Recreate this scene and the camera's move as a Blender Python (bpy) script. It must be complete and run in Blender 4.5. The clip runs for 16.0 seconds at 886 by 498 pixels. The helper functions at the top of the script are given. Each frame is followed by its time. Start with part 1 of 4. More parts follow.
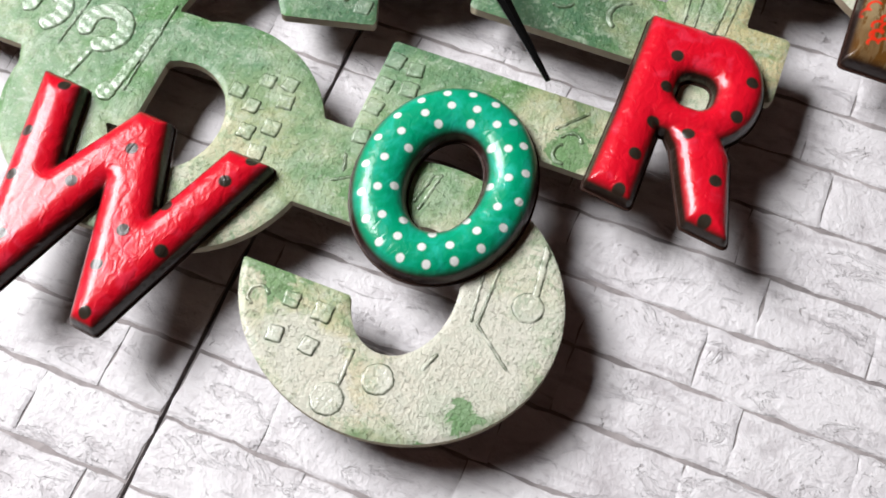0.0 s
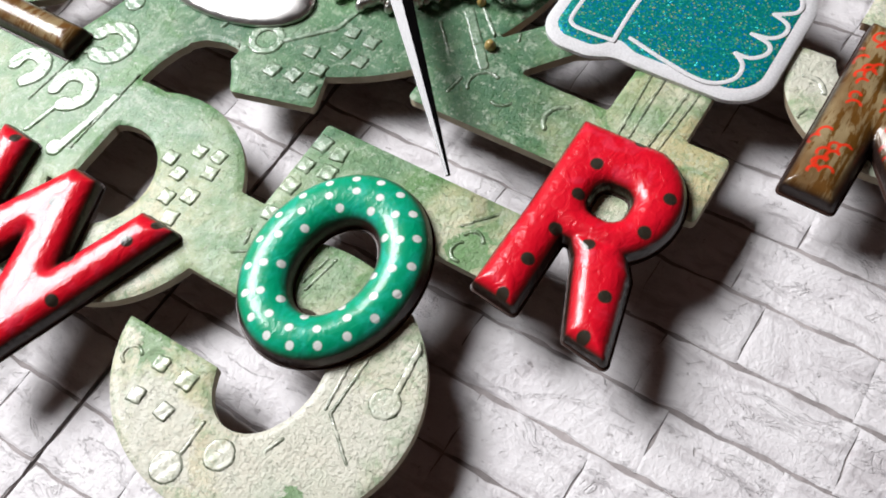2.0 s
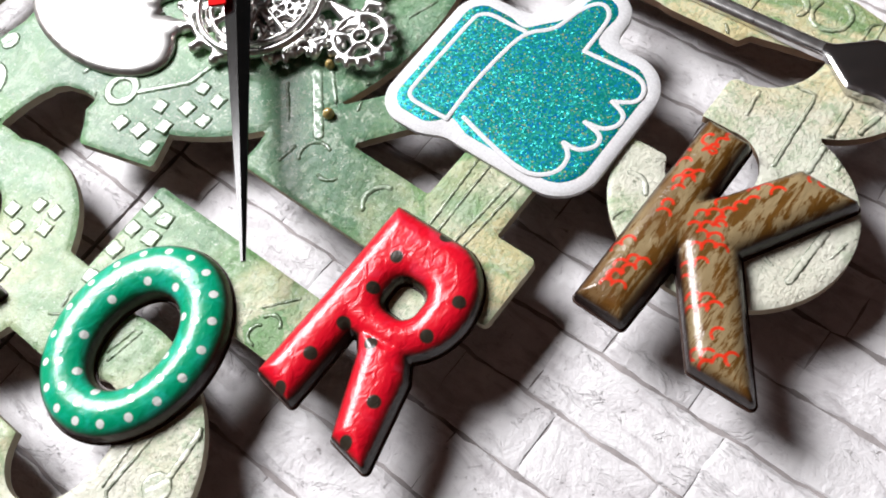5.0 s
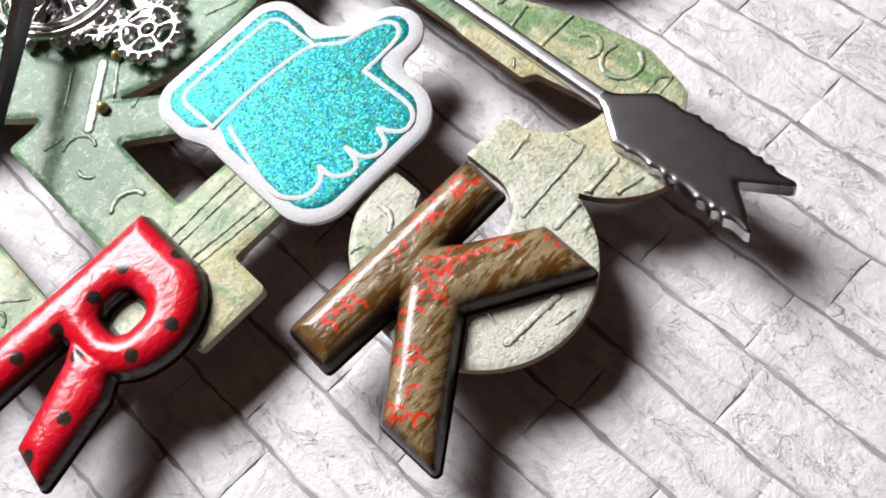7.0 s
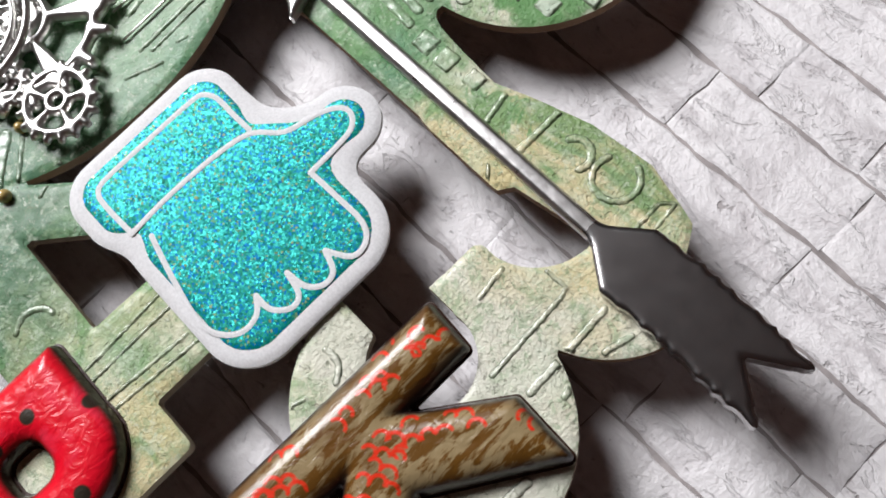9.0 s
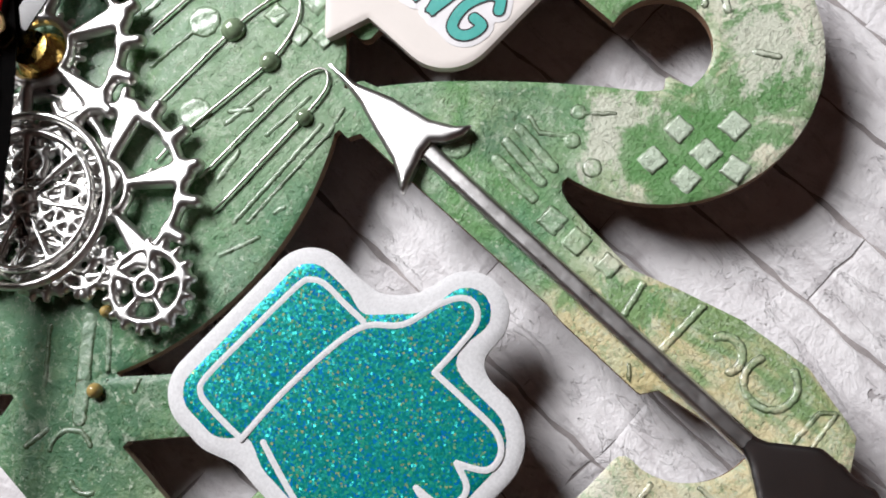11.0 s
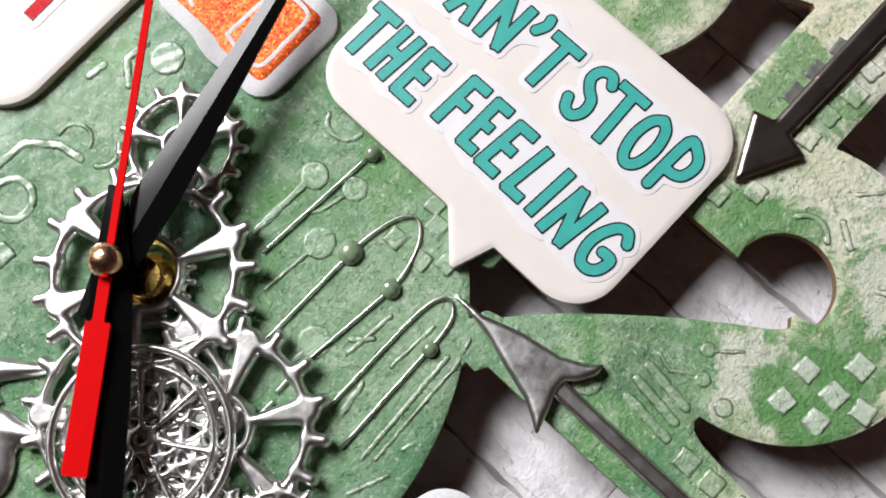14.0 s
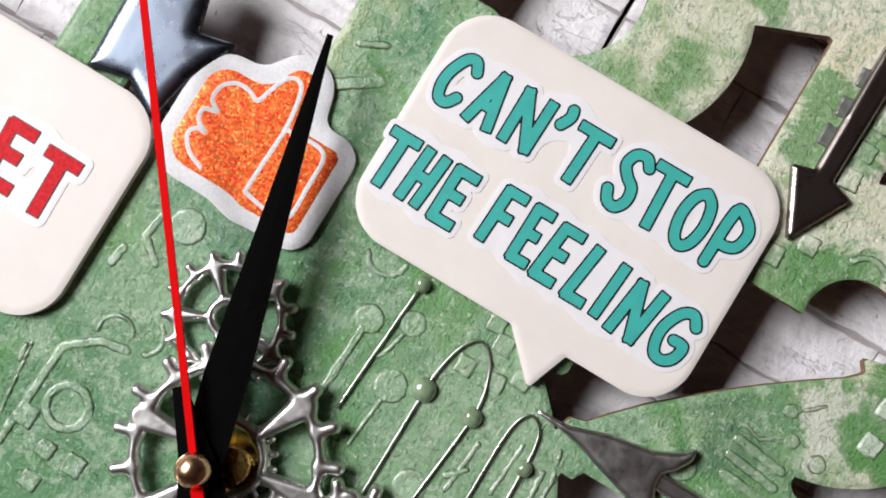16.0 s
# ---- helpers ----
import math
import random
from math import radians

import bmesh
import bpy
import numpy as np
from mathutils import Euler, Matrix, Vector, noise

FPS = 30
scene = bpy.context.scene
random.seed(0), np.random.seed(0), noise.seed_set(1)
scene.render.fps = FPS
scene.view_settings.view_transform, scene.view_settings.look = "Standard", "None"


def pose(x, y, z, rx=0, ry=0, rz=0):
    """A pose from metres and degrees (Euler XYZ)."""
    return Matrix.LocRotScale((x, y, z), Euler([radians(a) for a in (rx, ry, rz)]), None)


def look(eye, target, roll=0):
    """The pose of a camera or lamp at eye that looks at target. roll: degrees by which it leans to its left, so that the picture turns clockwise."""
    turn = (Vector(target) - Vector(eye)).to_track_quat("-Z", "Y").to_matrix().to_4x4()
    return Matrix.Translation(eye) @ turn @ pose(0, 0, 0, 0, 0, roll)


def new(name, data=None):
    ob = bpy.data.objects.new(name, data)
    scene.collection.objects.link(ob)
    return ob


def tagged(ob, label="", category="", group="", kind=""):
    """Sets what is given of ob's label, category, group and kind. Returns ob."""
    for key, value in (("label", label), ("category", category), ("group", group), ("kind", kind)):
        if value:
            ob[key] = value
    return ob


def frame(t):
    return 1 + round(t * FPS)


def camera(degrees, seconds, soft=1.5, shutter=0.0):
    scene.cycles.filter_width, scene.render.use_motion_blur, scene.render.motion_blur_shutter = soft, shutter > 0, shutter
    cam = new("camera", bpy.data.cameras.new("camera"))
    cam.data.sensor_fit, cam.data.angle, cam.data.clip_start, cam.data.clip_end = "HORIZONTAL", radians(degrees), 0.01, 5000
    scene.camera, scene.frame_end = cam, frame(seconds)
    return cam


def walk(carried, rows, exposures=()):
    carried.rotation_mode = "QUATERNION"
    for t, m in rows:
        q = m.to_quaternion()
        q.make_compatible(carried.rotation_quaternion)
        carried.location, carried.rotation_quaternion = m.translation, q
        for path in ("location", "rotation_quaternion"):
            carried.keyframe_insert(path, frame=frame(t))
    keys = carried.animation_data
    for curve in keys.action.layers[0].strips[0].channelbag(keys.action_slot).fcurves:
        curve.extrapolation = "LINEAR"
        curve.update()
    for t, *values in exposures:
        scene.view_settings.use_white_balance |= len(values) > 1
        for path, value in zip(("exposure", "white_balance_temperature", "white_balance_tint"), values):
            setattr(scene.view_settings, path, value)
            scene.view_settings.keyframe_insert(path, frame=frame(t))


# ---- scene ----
EXPOSURES = [(0.0, -0.06), (3.0, -0.05), (5.5, 0.24), (7.0, 0.15), (7.5, 0.13), (8.0, -0.04), (10.5, -0.12), (12.0, -0.15), (13.5, -0.15), (16.0, -0.3)]
cam = camera(46.41, 16.0, soft=1.8)
ROWS = [
    (0.0, 0.08005, -0.16041, 0.18146, 23.131, 0.627, 21.776),
    (0.5, 0.09159, -0.15351, 0.17299, 25.802, 1.670, 24.174),
    (1.0, 0.10562, -0.14862, 0.17232, 27.866, 3.153, 27.333),
    (1.5, 0.11873, -0.14424, 0.17036, 29.346, 5.621, 30.324),
    (2.0, 0.12920, -0.13554, 0.17205, 29.775, 7.281, 32.707),
    (2.5, 0.13684, -0.12746, 0.17230, 29.613, 8.078, 34.084),
    (3.0, 0.14088, -0.11904, 0.17646, 28.789, 8.968, 34.955),
    (5.5, 0.16626, -0.07327, 0.17688, 26.373, 10.221, 40.596),
    (6.0, 0.17588, -0.06441, 0.17720, 26.773, 9.650, 42.964),
    (6.5, 0.18676, -0.04722, 0.17174, 26.907, 9.752, 44.112),
    (7.0, 0.18863, -0.03560, 0.16420, 25.721, 9.980, 45.382),
    (7.5, 0.17457, -0.01793, 0.15931, 25.157, 10.178, 45.873),
    (8.0, 0.16881, -0.00809, 0.15518, 22.749, 9.921, 47.122),
    (10.5, 0.11439, 0.01760, 0.15935, 12.289, 7.951, 44.999),
    (11.0, 0.10552, 0.01853, 0.15866, 12.281, 7.976, 44.733),
    (11.5, 0.09593, 0.01806, 0.15814, 11.763, 7.750, 44.536),
    (12.0, 0.08702, 0.01935, 0.15863, 11.669, 7.626, 44.624),
    (12.5, 0.07878, 0.01938, 0.16057, 11.707, 6.522, 44.383),
    (13.0, 0.07148, 0.02054, 0.16488, 11.902, 5.596, 44.174),
    (13.5, 0.06230, 0.02366, 0.16765, 10.968, 4.241, 43.830),
    (14.0, 0.05432, 0.02320, 0.16894, 10.718, 2.730, 43.526),
    (14.5, 0.04194, 0.02746, 0.17262, 9.159, 1.571, 42.957),
    (15.0, 0.03333, 0.03252, 0.17370, 7.472, 1.404, 40.378),
    (15.5, 0.02423, 0.03798, 0.17368, 4.881, 1.442, 35.952),
    (16.0, 0.01469, 0.04513, 0.17170, 2.339, 0.814, 31.109),
]
walk(cam, [(t, pose(x, y, z, rx, ry, rz)) for t, x, y, z, rx, ry, rz in ROWS], EXPOSURES)

# ---- light: one window close above the table, a plain room round it ----
world = bpy.data.worlds.new("world")
scene.world = world
world.use_nodes = True
sky = world.node_tree.nodes.new("ShaderNodeTexSky")
sky.sky_type, sky.sun_disc, sky.sun_elevation, sky.sun_rotation = "NISHITA", False, radians(40), radians(270)
world.node_tree.links.new(sky.outputs[0], world.node_tree.nodes["Background"].inputs[0])
world.node_tree.nodes["Background"].inputs[1].default_value = 0.05
WIN = Vector((-0.62, 0.01, 0.70))
lamp = bpy.data.lights.new("window_light", "AREA")
lamp.shape, lamp.size, lamp.size_y, lamp.energy, lamp.color = "RECTANGLE", 0.5, 0.36, 17.0, (0.985, 0.975, 1.0)
lamp_ob = new("window_light", lamp)
lamp_ob.matrix_world = look(WIN, (0.0, 0.0, 0.0))

# ---- materials ----


class Mat:
    """A node material with a short way to add and join nodes."""

    def __init__(self, name):
        self.m = bpy.data.materials.new(name)
        self.m.use_nodes = True
        self.t = self.m.node_tree
        self.b = self.t.nodes["Principled BSDF"]
        self.pos = self.t.nodes.new("ShaderNodeNewGeometry").outputs["Position"]

    def put(self, socket, value):
        if isinstance(value, bpy.types.NodeSocket):
            self.t.links.new(value, socket)
        elif isinstance(value, tuple) and len(value) == 3 and socket.type == "RGBA":
            socket.default_value = (*value, 1)
        else:
            socket.default_value = value

    def set(self, **values):
        for key, value in values.items():
            self.put(self.b.inputs[key.replace("_", " ")], value)
        return self

    def noise(self, scale, detail=4, rough=0.55, distort=0.0, vector=None):
        n = self.t.nodes.new("ShaderNodeTexNoise")
        self.put(n.inputs["Vector"], vector or self.pos)
        for key, value in (("Scale", scale), ("Detail", detail), ("Roughness", rough), ("Distortion", distort)):
            n.inputs[key].default_value = value
        return n.outputs["Fac"]

    def voronoi(self, scale, out="Distance", vector=None, feature="F1"):
        n = self.t.nodes.new("ShaderNodeTexVoronoi")
        n.feature = feature
        self.put(n.inputs["Vector"], vector or self.pos)
        n.inputs["Scale"].default_value = scale
        return n.outputs[out]

    def stretch(self, x, y, z, turn=0.0):
        n = self.t.nodes.new("ShaderNodeMapping")
        n.inputs["Scale"].default_value = (x, y, z)
        n.inputs["Rotation"].default_value = (0, 0, radians(turn))
        self.put(n.inputs["Vector"], self.pos)
        return n.outputs[0]

    def ramp(self, fac, *stops):
        n = self.t.nodes.new("ShaderNodeValToRGB")
        e = n.color_ramp.elements
        while len(e) < len(stops):
            e.new(0.5)
        for el, (p, c) in zip(e, stops):
            el.position = p
            el.color = (*c, 1) if isinstance(c, tuple) else (c, c, c, 1)
        self.put(n.inputs[0], fac)
        return n.outputs[0]

    def mix(self, fac, a, b, blend="MIX"):
        n = self.t.nodes.new("ShaderNodeMix")
        n.data_type, n.blend_type = "RGBA", blend
        self.put(n.inputs[0], fac)
        self.put(n.inputs[6], a)
        self.put(n.inputs[7], b)
        return n.outputs[2]

    def math(self, op, a, b=0.0, clamp=False):
        n = self.t.nodes.new("ShaderNodeMath")
        n.operation, n.use_clamp = op, clamp
        self.put(n.inputs[0], a)
        self.put(n.inputs[1], b)
        return n.outputs[0]

    def vmath(self, op, a, b=None):
        n = self.t.nodes.new("ShaderNodeVectorMath")
        n.operation = op
        self.put(n.inputs[0], a)
        if b is not None:
            self.put(n.inputs[1], b)
        return n.outputs["Value" if op in ("LENGTH", "DISTANCE", "DOT_PRODUCT") else "Vector"]

    def attr(self, name):
        n = self.t.nodes.new("ShaderNodeAttribute")
        n.attribute_name = name
        return n.outputs["Fac"]

    def bump(self, height, depth, strength=1.0, normal=None):
        n = self.t.nodes.new("ShaderNodeBump")
        n.inputs["Distance"].default_value, n.inputs["Strength"].default_value = depth, strength
        self.put(n.inputs["Height"], height)
        if normal:
            self.put(n.inputs["Normal"], normal)
        return n.outputs[0]

    def rnd(self):
        return self.t.nodes.new("ShaderNodeObjectInfo").outputs["Random"]


def paint(name, gel=0.0):
    """The clock's paint: green round the middle, washed out to cream and straw towards the numerals' ends."""
    m = Mat(name)
    off = m.vmath("DISTANCE", m.pos, (-0.004, 0.003, 0.011))
    wob = m.math("MULTIPLY", m.math("SUBTRACT", m.noise(38, 5, 0.6), 0.5), 0.115)
    wob2 = m.math("MULTIPLY", m.math("SUBTRACT", m.noise(140, 4, 0.6), 0.5), 0.05)
    axes = m.t.nodes.new("ShaderNodeSeparateXYZ")
    m.put(axes.inputs[0], m.pos)
    outer = m.math("ADD", m.math("MULTIPLY", m.math("MAXIMUM", m.math("SUBTRACT", axes.outputs[0], 0.04), 0.0), 0.25), m.math("MULTIPLY", m.math("MAXIMUM", m.math("SUBTRACT", axes.outputs[1], 0.03), 0.0), 0.22))
    r = m.math("ADD", m.math("ADD", m.math("ADD", off, outer), wob), wob2)
    fac = m.math("MULTIPLY", r, 1 / 0.15)
    base = m.ramp(fac, (0.0, (0.085, 0.225, 0.095)), (0.47, (0.115, 0.265, 0.12)), (0.61, (0.18, 0.33, 0.15)), (0.69, (0.36, 0.46, 0.26)),
                  (0.78, (0.62, 0.63, 0.45)), (0.89, (0.71, 0.70, 0.57)))
    straw = m.ramp(m.noise(22, 3), (0.5, 0.0), (0.66, 0.4))
    base = m.mix(m.math("MULTIPLY", straw, m.ramp(fac, (0.5, 0.0), (0.72, 1.0))), base, (0.62, 0.52, 0.24))
    for sx, sy, sr in ((0.113, 0.042, 0.024), (0.094, -0.034, 0.013), (0.098, 0.034, 0.012)):
        off3 = m.math("ADD", m.vmath("DISTANCE", m.pos, (sx, sy, 0.011)), m.math("MULTIPLY", m.math("SUBTRACT", m.noise(60, 5, 0.65, 0.6), 0.5), 0.03))
        base = m.mix(m.ramp(m.math("MULTIPLY", off3, 1 / sr), (0.6, 0.8), (1.0, 0.0)), base, (0.62, 0.53, 0.27))
    wash = m.ramp(m.noise(95, 8, 0.78, 0.8), (0.48, 0.0), (0.57, 1.0))
    base = m.mix(m.math("MULTIPLY", wash, 0.3), base, (0.55, 0.66, 0.5))
    stain = m.ramp(m.noise(46, 4, 0.6, 1.2, m.vmath("ADD", m.pos, (0.3, 0.1, 0.0))), (0.54, 0.0), (0.63, 0.8))
    base = m.mix(stain, base, (0.10, 0.27, 0.07))
    for sx, sy, sr in ((0.084, 0.062, 0.011), (0.064, -0.1215, 0.0045), (0.031, -0.0855, 0.005), (0.093, 0.0405, 0.005), (0.026, -0.106, 0.008), (0.0655, -0.066, 0.005), (0.053, 0.099, 0.010), (0.0841, 0.0719, 0.009), (0.0616, 0.0716, 0.012), (0.0655, 0.0755, 0.010), (0.0850, 0.0800, 0.007), (0.0794, 0.0822, 0.007)):
        off2 = m.math("ADD", m.vmath("DISTANCE", m.pos, (sx, sy, 0.011)), m.math("MULTIPLY", m.math("SUBTRACT", m.noise(120, 4, 0.65, 1.0), 0.5), 0.022))
        base = m.mix(m.ramp(m.math("MULTIPLY", off2, 1 / sr), (0.75, 0.85), (0.95, 0.0)), base, (0.11, 0.28, 0.085))
    for sx, sy, sr in ((0.028, 0.024, 0.026), (-0.022, 0.028, 0.024)):
        off7 = m.math("ADD", m.vmath("DISTANCE", m.pos, (sx, sy, 0.011)), m.math("MULTIPLY", m.math("SUBTRACT", m.noise(70, 6, 0.7, 0.8), 0.5), 0.05))
        base = m.mix(m.ramp(m.math("MULTIPLY", off7, 1 / sr), (0.3, 0.5), (1.0, 0.0)), base, (0.30, 0.44, 0.27))
    for sx, sy, sr in ((0.040, -0.022, 0.030), (0.018, -0.044, 0.019), (0.056, -0.036, 0.019), (-0.008, -0.047, 0.012), (0.062, 0.046, 0.008)):
        off6 = m.math("ADD", m.vmath("DISTANCE", m.pos, (sx, sy, 0.011)), m.math("MULTIPLY", m.math("SUBTRACT", m.noise(80, 6, 0.7, 0.8), 0.5), 0.03))
        base = m.mix(m.ramp(m.math("MULTIPLY", off6, 1 / sr), (0.4, 0.75), (1.0, 0.0)), base, (0.035, 0.13, 0.055))
    teal = m.ramp(m.noise(30, 3, 0.5, 0.4, m.vmath("ADD", m.pos, (0.7, 0.4, 0.0))), (0.56, 0.0), (0.7, 0.5))
    base = m.mix(m.math("MULTIPLY", teal, m.ramp(fac, (0.5, 1.0), (0.75, 0.0))), base, (0.055, 0.2, 0.12))
    speck = m.ramp(m.noise(900, 3, 0.7), (0.60, 0.0), (0.68, 1.0))
    base = m.mix(m.math("MULTIPLY", speck, 0.55), base, (0.62, 0.68, 0.55))
    dark = m.ramp(m.noise(1300, 3, 0.7, 0.0, m.vmath("ADD", m.pos, (0.5, 0.2, 0.0))), (0.62, 0.0), (0.70, 1.0))
    base = m.mix(m.math("MULTIPLY", dark, 0.45), base, (0.07, 0.12, 0.05))
    flake = m.ramp(m.noise(420, 7, 0.78, 0.5), (0.52, 0.0), (0.57, 1.0))
    base = m.mix(m.math("MULTIPLY", flake, m.ramp(fac, (0.35, 0.12), (0.75, 0.55))), base, (0.24, 0.37, 0.19))
    flake2 = m.ramp(m.noise(300, 7, 0.78, 0.5, m.vmath("ADD", m.pos, (0.9, 0.3, 0.0))), (0.54, 0.0), (0.6, 1.0))
    base = m.mix(m.math("MULTIPLY", flake2, 0.32), base, (0.60, 0.68, 0.54))
    for sx, sy, sr in ((0.0765, 0.0565, 0.007), (0.060, -0.112, 0.020), (0.037, -0.123, 0.011), (0.128, -0.004, 0.021), (0.0575, 0.108, 0.007), (0.0835, 0.082, 0.007), (0.105, 0.0, 0.010)):
        off4 = m.math("ADD", m.vmath("DISTANCE", m.pos, (sx, sy, 0.011)), m.math("MULTIPLY", m.math("SUBTRACT", m.noise(90, 7, 0.75, 0.6), 0.5), 0.034))
        base = m.mix(m.ramp(m.math("MULTIPLY", off4, 1 / sr), (0.6, 0.75), (0.95, 0.0)), base, (0.72, 0.715, 0.61))
    for sx, sy, sr in ((0.0655, -0.1205, 0.0026), (0.060, -0.1275, 0.0008), (0.0845, 0.061, 0.0085), (0.081, 0.0575, 0.005)):
        off5 = m.math("ADD", m.vmath("DISTANCE", m.pos, (sx, sy, 0.011)), m.math("MULTIPLY", m.math("SUBTRACT", m.noise(150, 4, 0.65, 1.0), 0.5), 0.012))
        base = m.mix(m.ramp(m.math("MULTIPLY", off5, 1 / sr), (0.8, 0.8), (1.0, 0.0)), base, (0.10, 0.27, 0.075))
    pepper = m.ramp(m.noise(700, 4, 0.75, 0.3, m.vmath("ADD", m.pos, (0.2, 0.6, 0.0))), (0.60, 0.0), (0.65, 1.0))
    base = m.mix(m.math("MULTIPLY", pepper, 0.45), base, (0.13, 0.17, 0.075))
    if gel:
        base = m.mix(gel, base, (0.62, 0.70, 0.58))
        # Darker green-brown along the raised shapes' edges, broken up by noise.
        dark_rim = m.math("MULTIPLY", m.ramp(m.attr("rim"), (0.12, 1.0), (0.42, 0.0)), m.ramp(m.noise(260, 3, 0.6, 0.0, m.vmath("ADD", m.pos, (0.4, 0.8, 0.0))), (0.38, 0.0), (0.56, 0.85)))
        base = m.mix(dark_rim, base, (0.045, 0.075, 0.025))
    crust = m.ramp(m.noise(300, 6, 0.72, 0.6), (0.49, 0.0), (0.545, 1.0))
    pits = m.ramp(m.noise(950, 3, 0.6, 0.4, m.vmath("ADD", m.pos, (0.1, 0.9, 0.0))), (0.61, 0.0), (0.66, 1.0))
    brush = m.noise(1.0, 3, 0.6, 0.3, m.stretch(1500, 260, 500, 38))
    grain = m.math("ADD", m.math("ADD", m.math("SUBTRACT", m.math("MULTIPLY", m.noise(1500, 4, 0.65), 0.8), m.math("MULTIPLY", pits, 0.45)), m.math("MULTIPLY", m.noise(260, 3), 0.45)), m.math("ADD", m.math("MULTIPLY", crust, 0.09), m.math("MULTIPLY", brush, 0.36)))
    rough = m.ramp(m.noise(160, 4), (0.35, 0.14 if gel else 0.34), (0.65, 0.3 if gel else 0.62))
    m.set(Base_Color=base, Roughness=rough, Coat_Weight=0.8 if gel else 0.22, Coat_Roughness=0.2, Normal=m.bump(grain, 0.0005, 0.7 if gel else 0.85))
    return m.m


def letter_paint(name, kind):
    """Printed, domed letter stickers: 'rim' is the distance from the outline in mm, 'mark' the distance to the printed marks."""
    m = Mat(name)
    rim, mark = m.attr("rim"), m.attr("mark")
    if kind == "ladybird":
        streak = m.noise(1.0, 4, 0.6, 0.3, m.stretch(900, 120, 300, 10))
        base = m.mix(streak, (0.6, 0.003, 0.012), (0.82, 0.008, 0.03))
        base = m.mix(m.ramp(m.noise(230, 3, 0.5, 0.6), (0.55, 0.0), (0.68, 0.35)), base, (0.84, 0.06, 0.12))
        base = m.mix(m.ramp(mark, (0.42, 1.0), (0.5, 0.0)), base, (0.035, 0.028, 0.02))
        edge = (0.022, 0.012, 0.008)
    elif kind == "dotted":
        base = m.mix(m.ramp(m.noise(190, 5, 0.6, 0.8), (0.45, 0.0), (0.66, 1.0)), (0.0, 0.34, 0.165), (0.015, 0.47, 0.32))
        base = m.mix(m.ramp(mark, (0.47, 1.0), (0.53, 0.0)), base, (0.82, 0.84, 0.8))
        edge = (0.028, 0.012, 0.01)
    else:
        streak = m.noise(1.0, 5, 0.65, 0.5, m.stretch(700, 150, 300, 35))
        base = m.mix(m.ramp(streak, (0.46, 0.0), (0.53, 1.0)), (0.13, 0.058, 0.01), (0.29, 0.215, 0.11))
        base = m.mix(m.ramp(m.noise(60, 3), (0.48, 0.0), (0.62, 0.7)), base, (0.12, 0.05, 0.01))
        base = m.mix(m.ramp(mark, (0.48, 1.0), (0.54, 0.0)), base, (0.72, 0.035, 0.012))
        edge = (0.02, 0.012, 0.01)
    base = m.mix(m.ramp(rim, (0.06, 1.0), (0.13, 0.35), (0.22, 0.0)), base, edge)
    dent = m.math("ADD", m.noise(1.0, 2, 0.5, 0.9, m.stretch(560, 400, 400, 12)), m.math("MULTIPLY", m.noise(900, 2), 0.08))
    m.set(Base_Color=base, Roughness=0.28, Specular_IOR_Level=0.35, Coat_Weight=0.3, Coat_Roughness=0.12, Normal=m.bump(dent, 0.0004 if kind == "ladybird" else 0.0003, 0.6))
    return m.m


def glitter(name, dark, cool, light, warm):
    """Foil flakes under a clear film: each flake is tilted its own way."""
    m = Mat(name)
    cell = m.voronoi(3000, "Color")
    sep0 = m.t.nodes.new("ShaderNodeSeparateColor")
    m.put(sep0.inputs[0], cell)
    amount = m.ramp(sep0.outputs[2], (0.0, 0.24), (0.8, 0.3), (0.88, 1.0))
    tilt = m.vmath("MULTIPLY", m.vmath("SUBTRACT", cell, (0.5, 0.5, 0.5)), amount)
    nrm = m.vmath("NORMALIZE", m.vmath("ADD", m.t.nodes["Geometry"].outputs["Normal"], tilt))
    sep = m.t.nodes.new("ShaderNodeSeparateColor")
    m.put(sep.inputs[0], cell)
    hue = m.ramp(sep.outputs[0], (0.0, dark), (0.5, dark), (0.58, cool), (0.66, cool), (0.72, dark), (0.84, light), (0.93, light), (1.0, warm))
    m.set(Base_Color=hue, Roughness=0.34, Metallic=0.3, Specular_IOR_Level=0.14, Normal=nrm, Coat_Weight=0.05, Coat_Roughness=0.3)
    return m.m


def metal(name, color, rough, dull=0.0, scale=500, dent=0.0001, spread=0.12):
    m = Mat(name)
    tarnish = m.ramp(m.noise(scale * 0.5, 4), (0.45, 0.0), (0.7, dull))
    m.set(Base_Color=m.mix(tarnish, color, tuple(c * 0.25 for c in color)), Metallic=1.0,
          Roughness=m.ramp(m.noise(scale, 4), (0.3, rough), (0.7, rough + spread)), Normal=m.bump(m.noise(scale * 0.8, 3), dent, 0.6))
    return m.m


def plain(name, color, rough, vary=0.12, scale=300, coat=0.0, dent=0.00008, spec=0.5):
    m = Mat(name)
    v = m.ramp(m.noise(scale, 5, 0.6), (0.3, tuple(c * (1 - vary) for c in color)), (0.7, tuple(min(1, c * (1 + vary * 0.5)) for c in color)))
    m.set(Base_Color=v, Roughness=rough, Coat_Weight=coat, Specular_IOR_Level=spec, Normal=m.bump(m.noise(scale * 4, 3), dent, 0.6))
    return m.m


